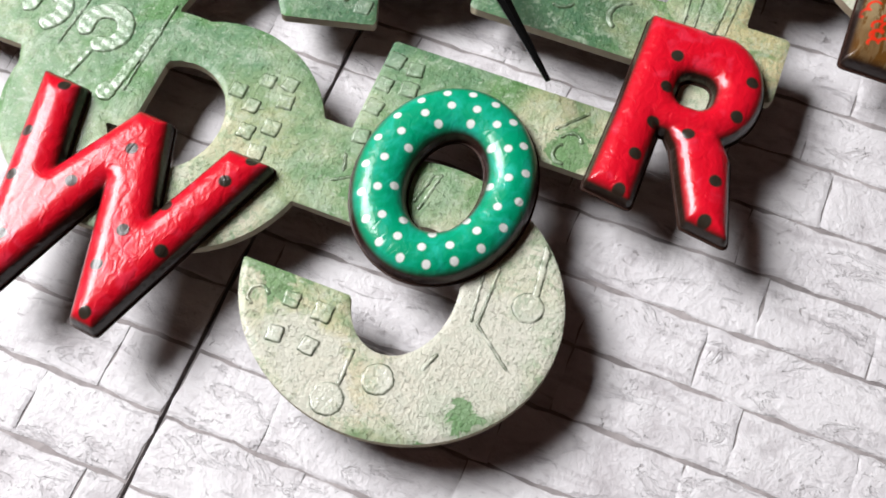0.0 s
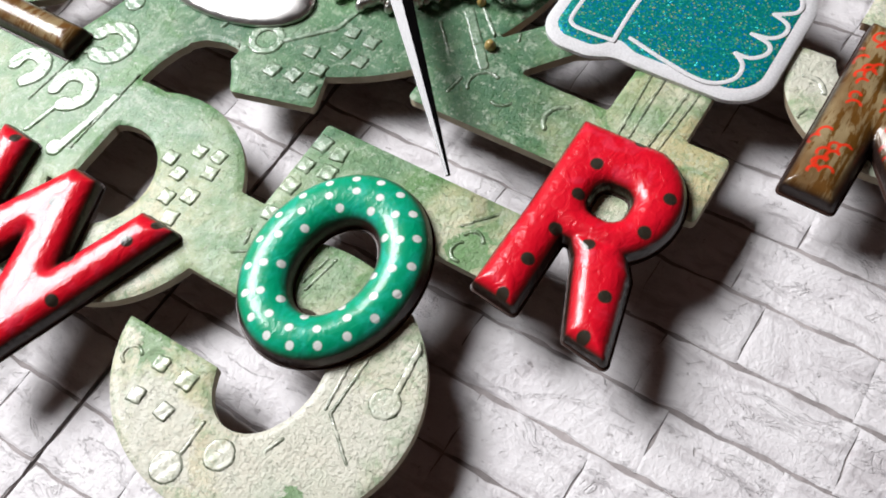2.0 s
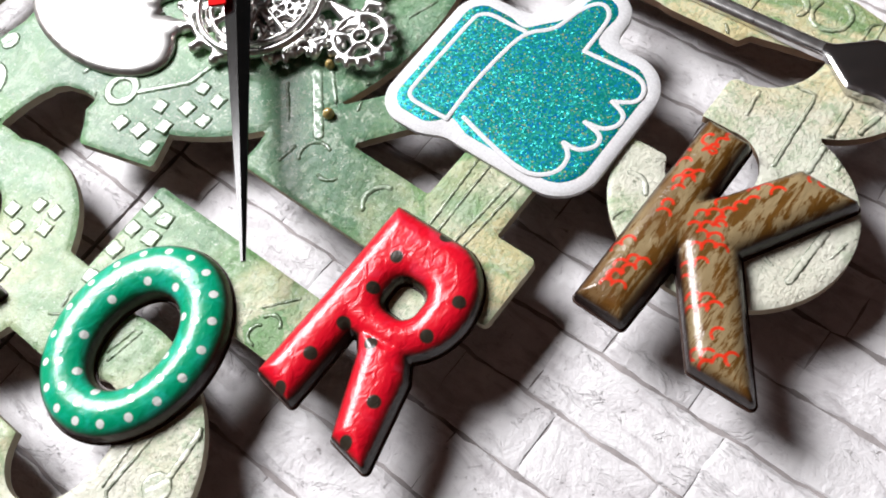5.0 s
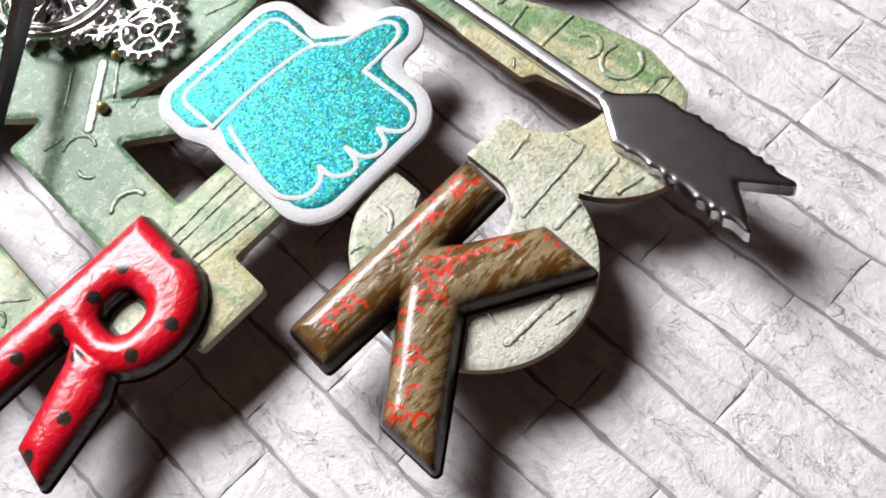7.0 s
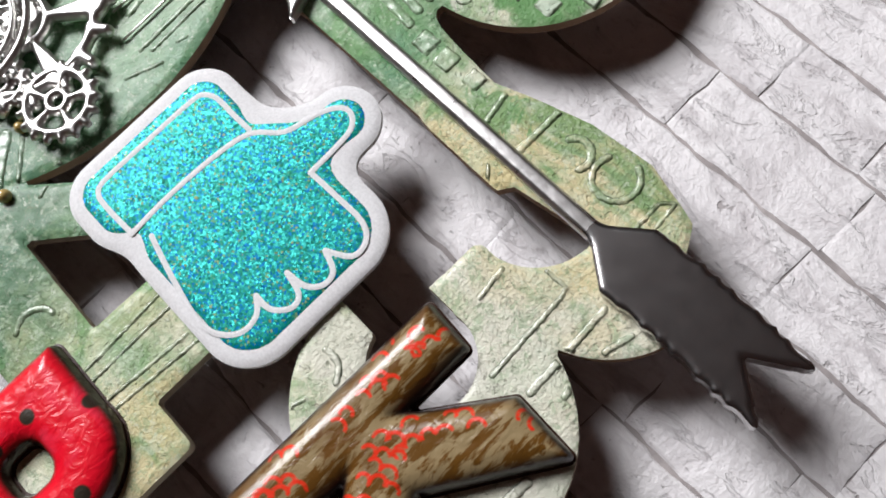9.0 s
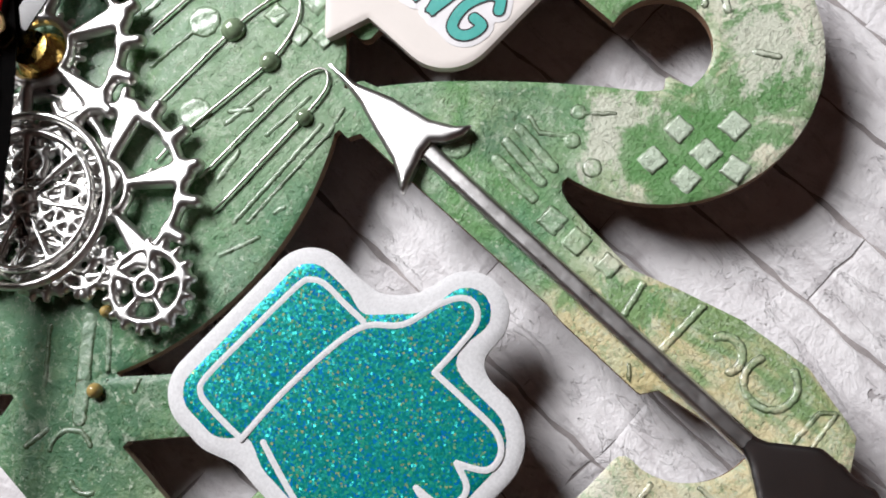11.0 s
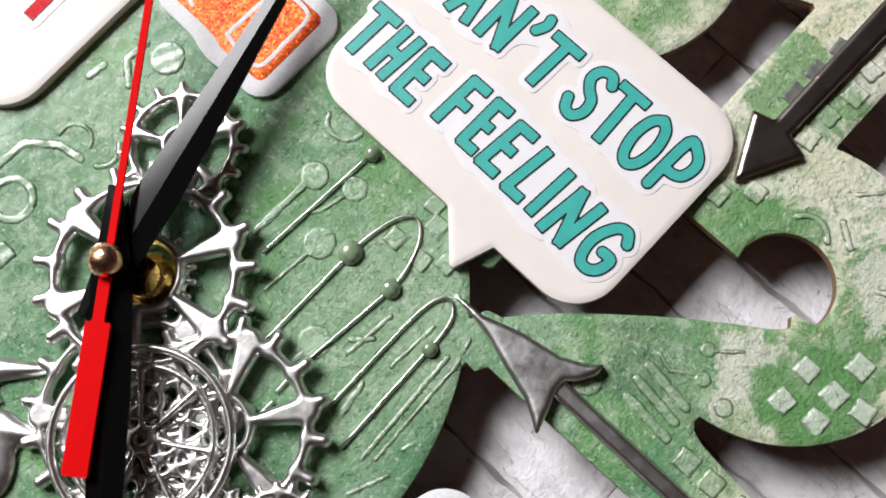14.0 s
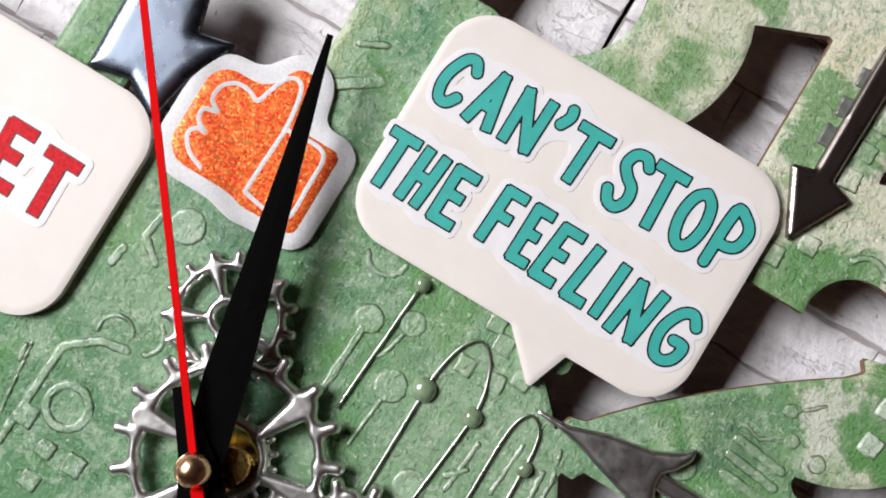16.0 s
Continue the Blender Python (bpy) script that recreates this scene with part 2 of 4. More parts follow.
def brick_paint():
    """Whitewashed brick with grey smears, pits and scratches."""
    m = Mat("whitewashed_brick")
    shift = m.math("MULTIPLY", m.rnd(), 7.0)
    comb = m.t.nodes.new("ShaderNodeCombineXYZ")
    m.put(comb.inputs[2], shift)
    p = m.vmath("ADD", m.pos, comb.outputs[0])
    big, fine = m.noise(70, 6, 0.65, 0.5, p), m.noise(420, 5, 0.7, 0.3, p)
    base = m.ramp(big, (0.28, (0.56, 0.53, 0.54)), (0.45, (0.77, 0.75, 0.76)), (0.65, (0.86, 0.845, 0.85)))
    base = m.mix(m.ramp(fine, (0.28, 0.4), (0.42, 0.0)), base, (0.42, 0.39, 0.4))
    base = m.mix(m.math("MULTIPLY", m.rnd(), 0.12), base, (0.6, 0.58, 0.59))
    smear = m.ramp(m.noise(1.0, 4, 0.6, 0.8, m.stretch(60, 220, 60, 8)), (0.53, 0.0), (0.68, 0.6))
    base = m.mix(smear, base, (0.47, 0.44, 0.45))
    crack = m.ramp(m.noise(1.0, 5, 0.7, 1.2, m.stretch(110, 420, 100, -6)), (0.66, 0.0), (0.72, 0.4))
    base = m.mix(crack, base, (0.26, 0.23, 0.235))
    pits = m.ramp(m.noise(300, 3, 0.6, 1.5, p), (0.68, 0.0), (0.75, 0.7))
    base = m.mix(pits, base, (0.25, 0.22, 0.22))
    chip = m.ramp(m.noise(1.0, 6, 0.72, 0.9, m.stretch(70, 170, 100, -14)), (0.56, 0.0), (0.60, 1.0))
    base = m.mix(m.math("MULTIPLY", chip, 0.22), base, (0.55, 0.52, 0.53))
    nick = m.ramp(m.noise(1.0, 4, 0.6, 0.6, m.stretch(240, 640, 200, -22)), (0.67, 0.0), (0.73, 0.5))
    base = m.mix(nick, base, (0.38, 0.35, 0.355))
    crack = m.math("ADD", crack, m.math("ADD", m.math("MULTIPLY", chip, 0.5), nick))
    h = m.math("ADD", m.math("SUBTRACT", m.math("MULTIPLY", big, 1.2), m.math("MULTIPLY", crack, 0.5)), m.math("SUBTRACT", m.math("MULTIPLY", fine, 0.5), m.math("MULTIPLY", pits, 0.35)))
    m.set(Base_Color=base, Roughness=0.62, Normal=m.bump(h, 0.0012, 0.65))
    return m.m


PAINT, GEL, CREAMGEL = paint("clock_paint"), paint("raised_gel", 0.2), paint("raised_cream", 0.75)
def edge_paint():
    """The board's cut edge: bare brown fibre, washed over with cream paint on the lower numerals."""
    m = Mat("board_edge")
    axes = m.t.nodes.new("ShaderNodeSeparateXYZ")
    m.put(axes.inputs[0], m.pos)
    low = m.math("ADD", axes.outputs[1], m.math("MULTIPLY", m.math("SUBTRACT", m.noise(60, 5, 0.65), 0.5), 0.06))
    brown = m.mix(m.noise(500, 4), (0.15, 0.09, 0.055), (0.3, 0.19, 0.12))
    cream = m.mix(m.noise(400, 4), (0.28, 0.24, 0.16), (0.46, 0.42, 0.32))
    m.set(Base_Color=m.mix(m.ramp(m.math("MULTIPLY", m.math("ADD", low, 0.1), 5.0), (0.3, 1.0), (0.62, 0.0)), brown, cream), Roughness=0.75, Specular_IOR_Level=0.1, Normal=m.bump(m.noise(1200, 3), 0.0001, 0.6))
    return m.m


EDGE = edge_paint()
GREYGEL = plain("grey_gel", (0.15, 0.16, 0.14), 0.3, 0.4, 600, 0.3, 0.0001)
UNDER = plain("raw_underside", (0.06, 0.033, 0.022), 0.9, 0.3, 300, 0.0, 0.00008, 0.0)
RED, DOT, BARK = letter_paint("ladybird_red", "ladybird"), letter_paint("dotted_teal", "dotted"), letter_paint("bark_brown", "bark")
TEALG = glitter("teal_glitter", (0.0, 0.205, 0.185), (0.0, 0.2, 0.5), (0.03, 0.42, 0.27), (0.5, 0.55, 0.24))
ORANGEG = glitter("orange_glitter", (0.76, 0.11, 0.02), (0.8, 0.05, 0.03), (0.85, 0.25, 0.05), (0.95, 0.6, 0.2))
SILVER = metal("bright_silver", (0.74, 0.73, 0.71), 0.3, 0.25)
PINW = metal("pin_wire", (0.62, 0.62, 0.58), 0.25, 0.5, 400)
PEWTER = metal("pewter", (0.5, 0.49, 0.49), 0.21, 0.04, 300, 0.000006, 0.02)
GUNMETAL = metal("gunmetal", (0.32, 0.28, 0.26), 0.27, 0.15, 300, 0.00003, 0.05)
BRASS = metal("brass", (0.62, 0.42, 0.12), 0.2, 0.3)
# Rougher PEWTER, its colour lightened for the head and shaft's white reflections.
HAMMERED = metal("hammered_lit_pewter", (0.68, 0.67, 0.66), 0.27, 0.2, 420, 0.00012)
STEEL = metal("blued_steel", (0.17, 0.2, 0.25), 0.22, 0.3, 200, 0.00008)
COPPER = metal("rose_gold", (0.83, 0.5, 0.3), 0.18, 0.1)
BLACK = plain("black_lacquer", (0.003, 0.003, 0.003), 0.1, 0.1, 200, 0.0, 0.000003, 0.3)
SECRED = plain("red_enamel", (0.64, 0.002, 0.003), 0.6, 0.05, 300, 0.0, 0.00001, 0.04)
CARD = plain("cream_card", (0.76, 0.705, 0.66), 0.6, 0.05, 90)
STICK = plain("white_sticker", (0.78, 0.765, 0.78), 0.4, 0.03, 200, 0.1)
FOAMW = plain("white_glitter_border", (0.75, 0.75, 0.76), 0.5, 0.14, 2200, 0.0, 0.0002)
INK = plain("black_ink", (0.01, 0.012, 0.014), 0.4)
AQUA = plain("aqua_ink", (0.055, 0.42, 0.37), 0.35, 0.1, 400, 0.2)
REDINK = plain("red_foil_ink", (0.62, 0.022, 0.03), 0.45, 0.35, 1500, 0.0, 0.00005, 0.05)
BEAD = plain("milky_green_bead", (0.24, 0.33, 0.2), 0.1, 0.6, 350, 1.0)
AMBER = plain("amber_bead", (0.42, 0.30, 0.10), 0.2, 0.3, 400, 0.6)
BRICK = brick_paint()
MORTAR = plain("grey_mortar", (0.38, 0.345, 0.34), 0.85, 0.4, 160, 0.0, 0.0004)
WALLP = plain("wall_paint", (0.25, 0.16, 0.135), 0.8, 0.06, 5, 0.0, 0.00008, 0.0)
CEILP = plain("ceiling_paint", (0.25, 0.16, 0.135), 0.85, 0.05, 5, 0.0, 0.00008, 0.0)
FLOORP = plain("floor_wood", (0.1, 0.055, 0.035), 0.6, 0.3, 12, 0.0, 0.00008, 0.1)
TABLEP = plain("table_wood", (0.12, 0.065, 0.035), 0.45, 0.3, 30)
FRAMEP = plain("window_white", (0.75, 0.75, 0.73), 0.4)
BACK = plain("brown_film", (0.045, 0.022, 0.016), 0.35, 0.3, 300, 0.05, 0.00008, 0.2)
MOVEP = plain("movement_plastic", (0.02, 0.02, 0.02), 0.5)

# ---- shapes as distance fields, in millimetres ----


def disc(x, y, cx, cy, r):
    return np.hypot(x - cx, y - cy) - r


def oval(x, y, cx, cy, rx, ry):
    u, v = (x - cx) / rx, (y - cy) / ry
    k0, k1 = np.hypot(u, v), np.hypot(u / rx, v / ry)
    return k0 * (k0 - 1) / np.maximum(k1, 1e-6)


def box(x, y, x0, y0, x1, y1, r=0.0, turn=0.0):
    cx, cy = (x0 + x1) / 2, (y0 + y1) / 2
    u, v = x - cx, y - cy
    if turn:
        c, s = math.cos(radians(turn)), math.sin(radians(turn))
        u, v = c * u + s * v, c * v - s * u
    a, b = np.abs(u) - (x1 - x0) / 2 + r, np.abs(v) - (y1 - y0) / 2 + r
    return np.hypot(np.maximum(a, 0), np.maximum(b, 0)) + np.minimum(np.maximum(a, b), 0) - r


def seg(x, y, ax, ay, bx, by, ra, rb=None):
    """A stroke between two points, of the half width ra at the first and rb at the second."""
    rb = ra if rb is None else rb
    dx, dy = bx - ax, by - ay
    t = np.clip(((x - ax) * dx + (y - ay) * dy) / (dx * dx + dy * dy + 1e-9), 0, 1)
    return np.hypot(x - ax - t * dx, y - ay - t * dy) - (ra + (rb - ra) * t)


def line(x, y, pts, r):
    d = seg(x, y, *pts[0], *pts[1], r)
    for a, b in zip(pts[1:], pts[2:]):
        d = np.minimum(d, seg(x, y, *a, *b, r))
    return d


def poly(x, y, pts, r=0.0):
    d = np.full(np.shape(x), 1e9)
    s = np.ones(np.shape(x))
    n = len(pts)
    for i in range(n):
        ax, ay = pts[i]
        bx, by = pts[i - 1]
        ex, ey, wx, wy = bx - ax, by - ay, x - ax, y - ay
        t = np.clip((wx * ex + wy * ey) / (ex * ex + ey * ey), 0, 1)
        d = np.minimum(d, (wx - ex * t) ** 2 + (wy - ey * t) ** 2)
        c1, c2, c3 = y >= ay, y < by, ex * wy > ey * wx
        s = np.where((c1 & c2 & c3) | (~c1 & ~c2 & ~c3), -s, s)
    return s * np.sqrt(d) - r


def arc(x, y, cx, cy, rad, a0, a1, r):
    """A stroke along a circle from the angle a0 to a1 (degrees, anticlockwise)."""
    n = max(3, int(abs(a1 - a0) / 15))
    return line(x, y, [(cx + rad * math.cos(radians(a0 + (a1 - a0) * i / n)), cy + rad * math.sin(radians(a0 + (a1 - a0) * i / n))) for i in range(n + 1)], r)


def join(*ds):
    return np.minimum.reduce(ds)


def cut(a, *bs):
    for b in bs:
        a = np.maximum(a, -b)
    return a


def melt(k, *ds):
    out = ds[0]
    for d in ds[1:]:
        h = np.maximum(k - np.abs(out - d), 0) / k
        out = np.minimum(out, d) - h * h * k / 4
    return out


def slab(name, fn, area, res, z0, z1, top=None, marks=None, under=True, below=1):
    """A mesh of all that lies inside fn (a distance field over x, y) from z0 to z1. top(depth, x, y) adds to the height of the upper face;
    marks maps names to fields that are kept with the points. Sides take the second material."""
    x0, y0, x1, y1 = area
    nx, ny = int((x1 - x0) / res) + 2, int((y1 - y0) / res) + 2
    gx, gy = np.meshgrid(x0 + res * np.arange(nx), y0 + res * np.arange(ny), indexing="ij")
    d = fn(gx, gy)
    keep = (d[:-1, :-1] + d[1:, :-1] + d[:-1, 1:] + d[1:, 1:]) < 0
    idx = np.arange(nx * ny).reshape(nx, ny)
    a, b, c, e = idx[:-1, :-1][keep], idx[1:, :-1][keep], idx[1:, 1:][keep], idx[:-1, 1:][keep]
    quads = np.stack([a, b, c, e], 1)
    used = np.unique(quads)
    edges = np.concatenate([quads[:, [0, 1]], quads[:, [1, 2]], quads[:, [2, 3]], quads[:, [3, 0]]])
    code, back = edges[:, 0] * (nx * ny) + edges[:, 1], edges[:, 1] * (nx * ny) + edges[:, 0]
    rim = edges[~np.isin(code, back)]
    px, py = gx.ravel().copy(), gy.ravel().copy()
    on = np.unique(rim)
    for _ in range(3):
        q, w, h = px[on], py[on], res * 0.2
        dd = fn(q, w)
        ux, uy = (fn(q + h, w) - fn(q - h, w)) / (2 * h), (fn(q, w + h) - fn(q, w - h)) / (2 * h)
        g = np.maximum(ux * ux + uy * uy, 0.2)
        s = np.clip(dd, -res, res)
        px[on], py[on] = q - s * ux / g, w - s * uy / g
    back = np.full(nx * ny, -1)
    back[used] = np.arange(len(used))
    ux, uy = px[used], py[used]
    deep = np.maximum(-fn(ux, uy), 0)
    uz = np.full(len(used), float(z1)) + (top(deep, ux, uy) if top else 0)
    verts = [np.stack([ux, uy, uz], 1)]
    faces = [back[quads]]
    n, kinds = len(used), [np.zeros(len(quads), int)]
    if under:
        verts.append(np.stack([ux, uy, np.full(n, float(z0))], 1))
        faces.append(back[quads][:, ::-1] + n)
        kinds.append(np.full(len(quads), below))
    low = back.copy()
    if not under:
        low[on] = n + np.arange(len(on))
        verts.append(np.stack([px[on], py[on], np.full(len(on), float(z0))], 1))
    else:
        low[used] = back[used] + n
    i, j = rim[:, 0], rim[:, 1]
    faces.append(np.stack([back[i], low[i], low[j], back[j]], 1))
    kinds.append(np.ones(len(rim), int))
    v, f, k = np.concatenate(verts) / 1000.0, np.concatenate(faces), np.concatenate(kinds)
    me = bpy.data.meshes.new(name)
    me.vertices.add(len(v))
    me.vertices.foreach_set("co", v.ravel())
    me.loops.add(f.size)
    me.loops.foreach_set("vertex_index", f.ravel().astype(np.int32))
    me.polygons.add(len(f))
    me.polygons.foreach_set("loop_start", np.arange(0, f.size, 4, dtype=np.int32))
    me.polygons.foreach_set("use_smooth", np.ones(len(f), bool))
    me.polygons.foreach_set("material_index", k.astype(np.int32))
    me.update(calc_edges=True)
    ends = np.empty(2 * len(me.edges), np.int32)
    me.edges.foreach_get("vertices", ends)
    ends = np.sort(ends.reshape(-1, 2), axis=1)
    code = lambda p, q: np.minimum(p, q) * np.int64(len(v)) + np.maximum(p, q)
    crisp = np.isin(code(ends[:, 0].astype(np.int64), ends[:, 1].astype(np.int64)), np.concatenate([code(back[i], back[j]), code(low[i], low[j])]))
    me.attributes.new("sharp_edge", "BOOLEAN", "EDGE").data.foreach_set("value", crisp)
    for key, field in (marks or {}).items():
        at = me.attributes.new(key, "FLOAT", "POINT")
        val = field(v[:, 0] * 1000, v[:, 1] * 1000)
        at.data.foreach_set("value", np.clip(val, 0, 1).astype(np.float32))
    return me


def thing(name, x, y, z, label, category, group=""):
    """An Empty at the base of a thing that has parts, in millimetres."""
    ob = new(name)
    ob.matrix_world = pose(x / 1000, y / 1000, z / 1000)
    return tagged(ob, label, category, group)


def part(name, data, mats, parent=None, label=""):
    """One mesh object, under a thing or part or by itself. Points are in world places."""
    if isinstance(data, bmesh.types.BMesh):
        bm, data = data, bpy.data.meshes.new(name)
        bm.to_mesh(data)
        bm.free()
    for m in mats if isinstance(mats, (list, tuple)) else (mats,):
        data.materials.append(m)
    ob = new(name, data)
    if parent:
        ob.parent = parent
        bpy.context.view_layer.update()
        ob.matrix_parent_inverse = parent.matrix_world.inverted()
    return tagged(ob, label) if label else ob


def solid_box(x0, y0, z0, x1, y1, z1, bevel=0.0):
    bm = bmesh.new()
    bmesh.ops.create_cube(bm, size=1)
    bmesh.ops.transform(bm, matrix=Matrix.LocRotScale(((x0 + x1) / 2, (y0 + y1) / 2, (z0 + z1) / 2), None, (x1 - x0, y1 - y0, z1 - z0)), verts=bm.verts)
    if bevel:
        bmesh.ops.bevel(bm, geom=bm.edges[:], offset=bevel, segments=2, affect="EDGES")
    return bm


def tube(pts, r, sides=8, closed=False):
    """A round wire through points, in millimetres."""
    bm = bmesh.new()
    rings = []
    P = [Vector(p) / 1000 for p in pts]
    for i, p in enumerate(P):
        way = (P[min(i + 1, len(P) - 1)] - P[max(i - 1, 0)]).normalized()
        u = way.orthogonal().normalized() if not rings else (up - way * up.dot(way)).normalized()
        up = u
        v = way.cross(u)
        rings.append([bm.verts.new(p + r / 1000 * (math.cos(a) * u + math.sin(a) * v)) for a in (2 * math.pi * k / sides for k in range(sides))])
    for a, b in zip(rings, rings[1:]):
        for k in range(sides):
            bm.faces.new((a[k], a[(k + 1) % sides], b[(k + 1) % sides], b[k])).smooth = True
    bm.faces.new(rings[0][::-1])
    bm.faces.new(rings[-1])
    return bm


def lathe(x, y, profile, sides=32):
    """A turned shape about an upright axis; profile: (radius, height) from the bottom up, in millimetres."""
    bm = bmesh.new()
    rings = [[bm.verts.new(((x + r * math.cos(2 * math.pi * k / sides)) / 1000, (y + r * math.sin(2 * math.pi * k / sides)) / 1000, z / 1000)) for k in range(sides)] for r, z in profile]
    for a, b in zip(rings, rings[1:]):
        for k in range(sides):
            bm.faces.new((a[k], a[(k + 1) % sides], b[(k + 1) % sides], b[k])).smooth = True
    bm.faces.new(rings[0][::-1])
    bm.faces.new(rings[-1])
    return bm


# ---- the room, the table and the brick-faced backdrop boards ----
ZF = -0.78
RX0, RX1, RY0, RY1, ZC = -0.82, 1.7, -1.5, 1.5, 1.66
tagged(part("floor", solid_box(RX0 - 0.1, RY0 - 0.1, ZF - 0.1, RX1 + 0.1, RY1 + 0.1, ZF), FLOORP), "dark wooden room floor", "floor", kind="structure")
tagged(part("ceiling", solid_box(RX0 - 0.1, RY0 - 0.1, ZC, RX1 + 0.1, RY1 + 0.1, ZC + 0.1), CEILP), "plain pale ceiling", "ceiling", kind="structure")
for nm, b in (("wall_north", (RX0, RY1, ZF, RX1, RY1 + 0.1, ZC)), ("wall_south", (RX0, RY0 - 0.1, ZF, RX1, RY0, ZC)), ("wall_east", (RX1, RY0 - 0.1, ZF, RX1 + 0.1, RY1 + 0.1, ZC))):
    tagged(part(nm, solid_box(*b), WALLP), "plain painted room wall", "wall", kind="structure")
wy0, wy1, wz0, wz1 = WIN.y - 0.36, WIN.y + 0.36, WIN.z - 0.32, WIN.z + 0.4
wall = bmesh.new()
for b in ((RX0 - 0.1, RY0 - 0.1, ZF, RX0, wy0, ZC), (RX0 - 0.1, wy1, ZF, RX0, RY1 + 0.1, ZC), (RX0 - 0.1, wy0, ZF, RX0, wy1, wz0), (RX0 - 0.1, wy0, wz1, RX0, wy1, ZC)):
    part_bm = solid_box(*b)
    me = bpy.data.meshes.new("tmp")
    part_bm.to_mesh(me)
    part_bm.free()
    wall.from_mesh(me)
    bpy.data.meshes.remove(me)
tagged(part("wall_west", wall, WALLP), "plain painted wall with a window opening", "wall", kind="structure")
win = tagged(new("window_1"), "white window frame set in the wall", "window", kind="structure")
for b in ((RX0 - 0.08, wy0, wz0, RX0 - 0.02, wy1, wz0 + 0.05), (RX0 - 0.08, wy0, wz1 - 0.05, RX0 - 0.02, wy1, wz1), (RX0 - 0.08, wy0, wz0 + 0.05, RX0 - 0.02, wy0 + 0.05, wz1 - 0.05), (RX0 - 0.08, wy1 - 0.05, wz0 + 0.05, RX0 - 0.02, wy1, wz1 - 0.05)):
    part("window_frame", solid_box(*b), FRAMEP, win)
table = thing("table", 0, 0, ZF * 1000, "brown wooden table under the backdrop boards", "table")
part("tabletop", solid_box(-0.62, -0.52, -0.04, 0.78, 0.52, -0.012, 0.004), TABLEP, table)
for lx, ly in ((-0.57, -0.47), (0.73, -0.47), (-0.57, 0.47), (0.73, 0.47)):
    part("leg", solid_box(lx - 0.03, ly - 0.03, ZF, lx + 0.03, ly + 0.03, -0.04), TABLEP, table)
SEAM = 14.6
board_l = tagged(part("backdrop_board", solid_box(-0.42, -0.36, -0.012, (SEAM - 0.35) / 1000, 0.36, -0.0006), MORTAR), "whitewashed brick-faced backdrop board with grey joints", "backdrop board", "backdrop boards")
board_r = tagged(part("backdrop_board", solid_box((SEAM + 0.35) / 1000, -0.36, -0.012, 0.58, 0.36, -0.0006), MORTAR), "whitewashed brick-faced backdrop board with grey joints", "backdrop board", "backdrop boards")

# ---- the clock's board: a disc with the numerals growing out of its rim ----
CX, CY = -4.5, 3.7
ZB, ZT = 8.6, 11.0


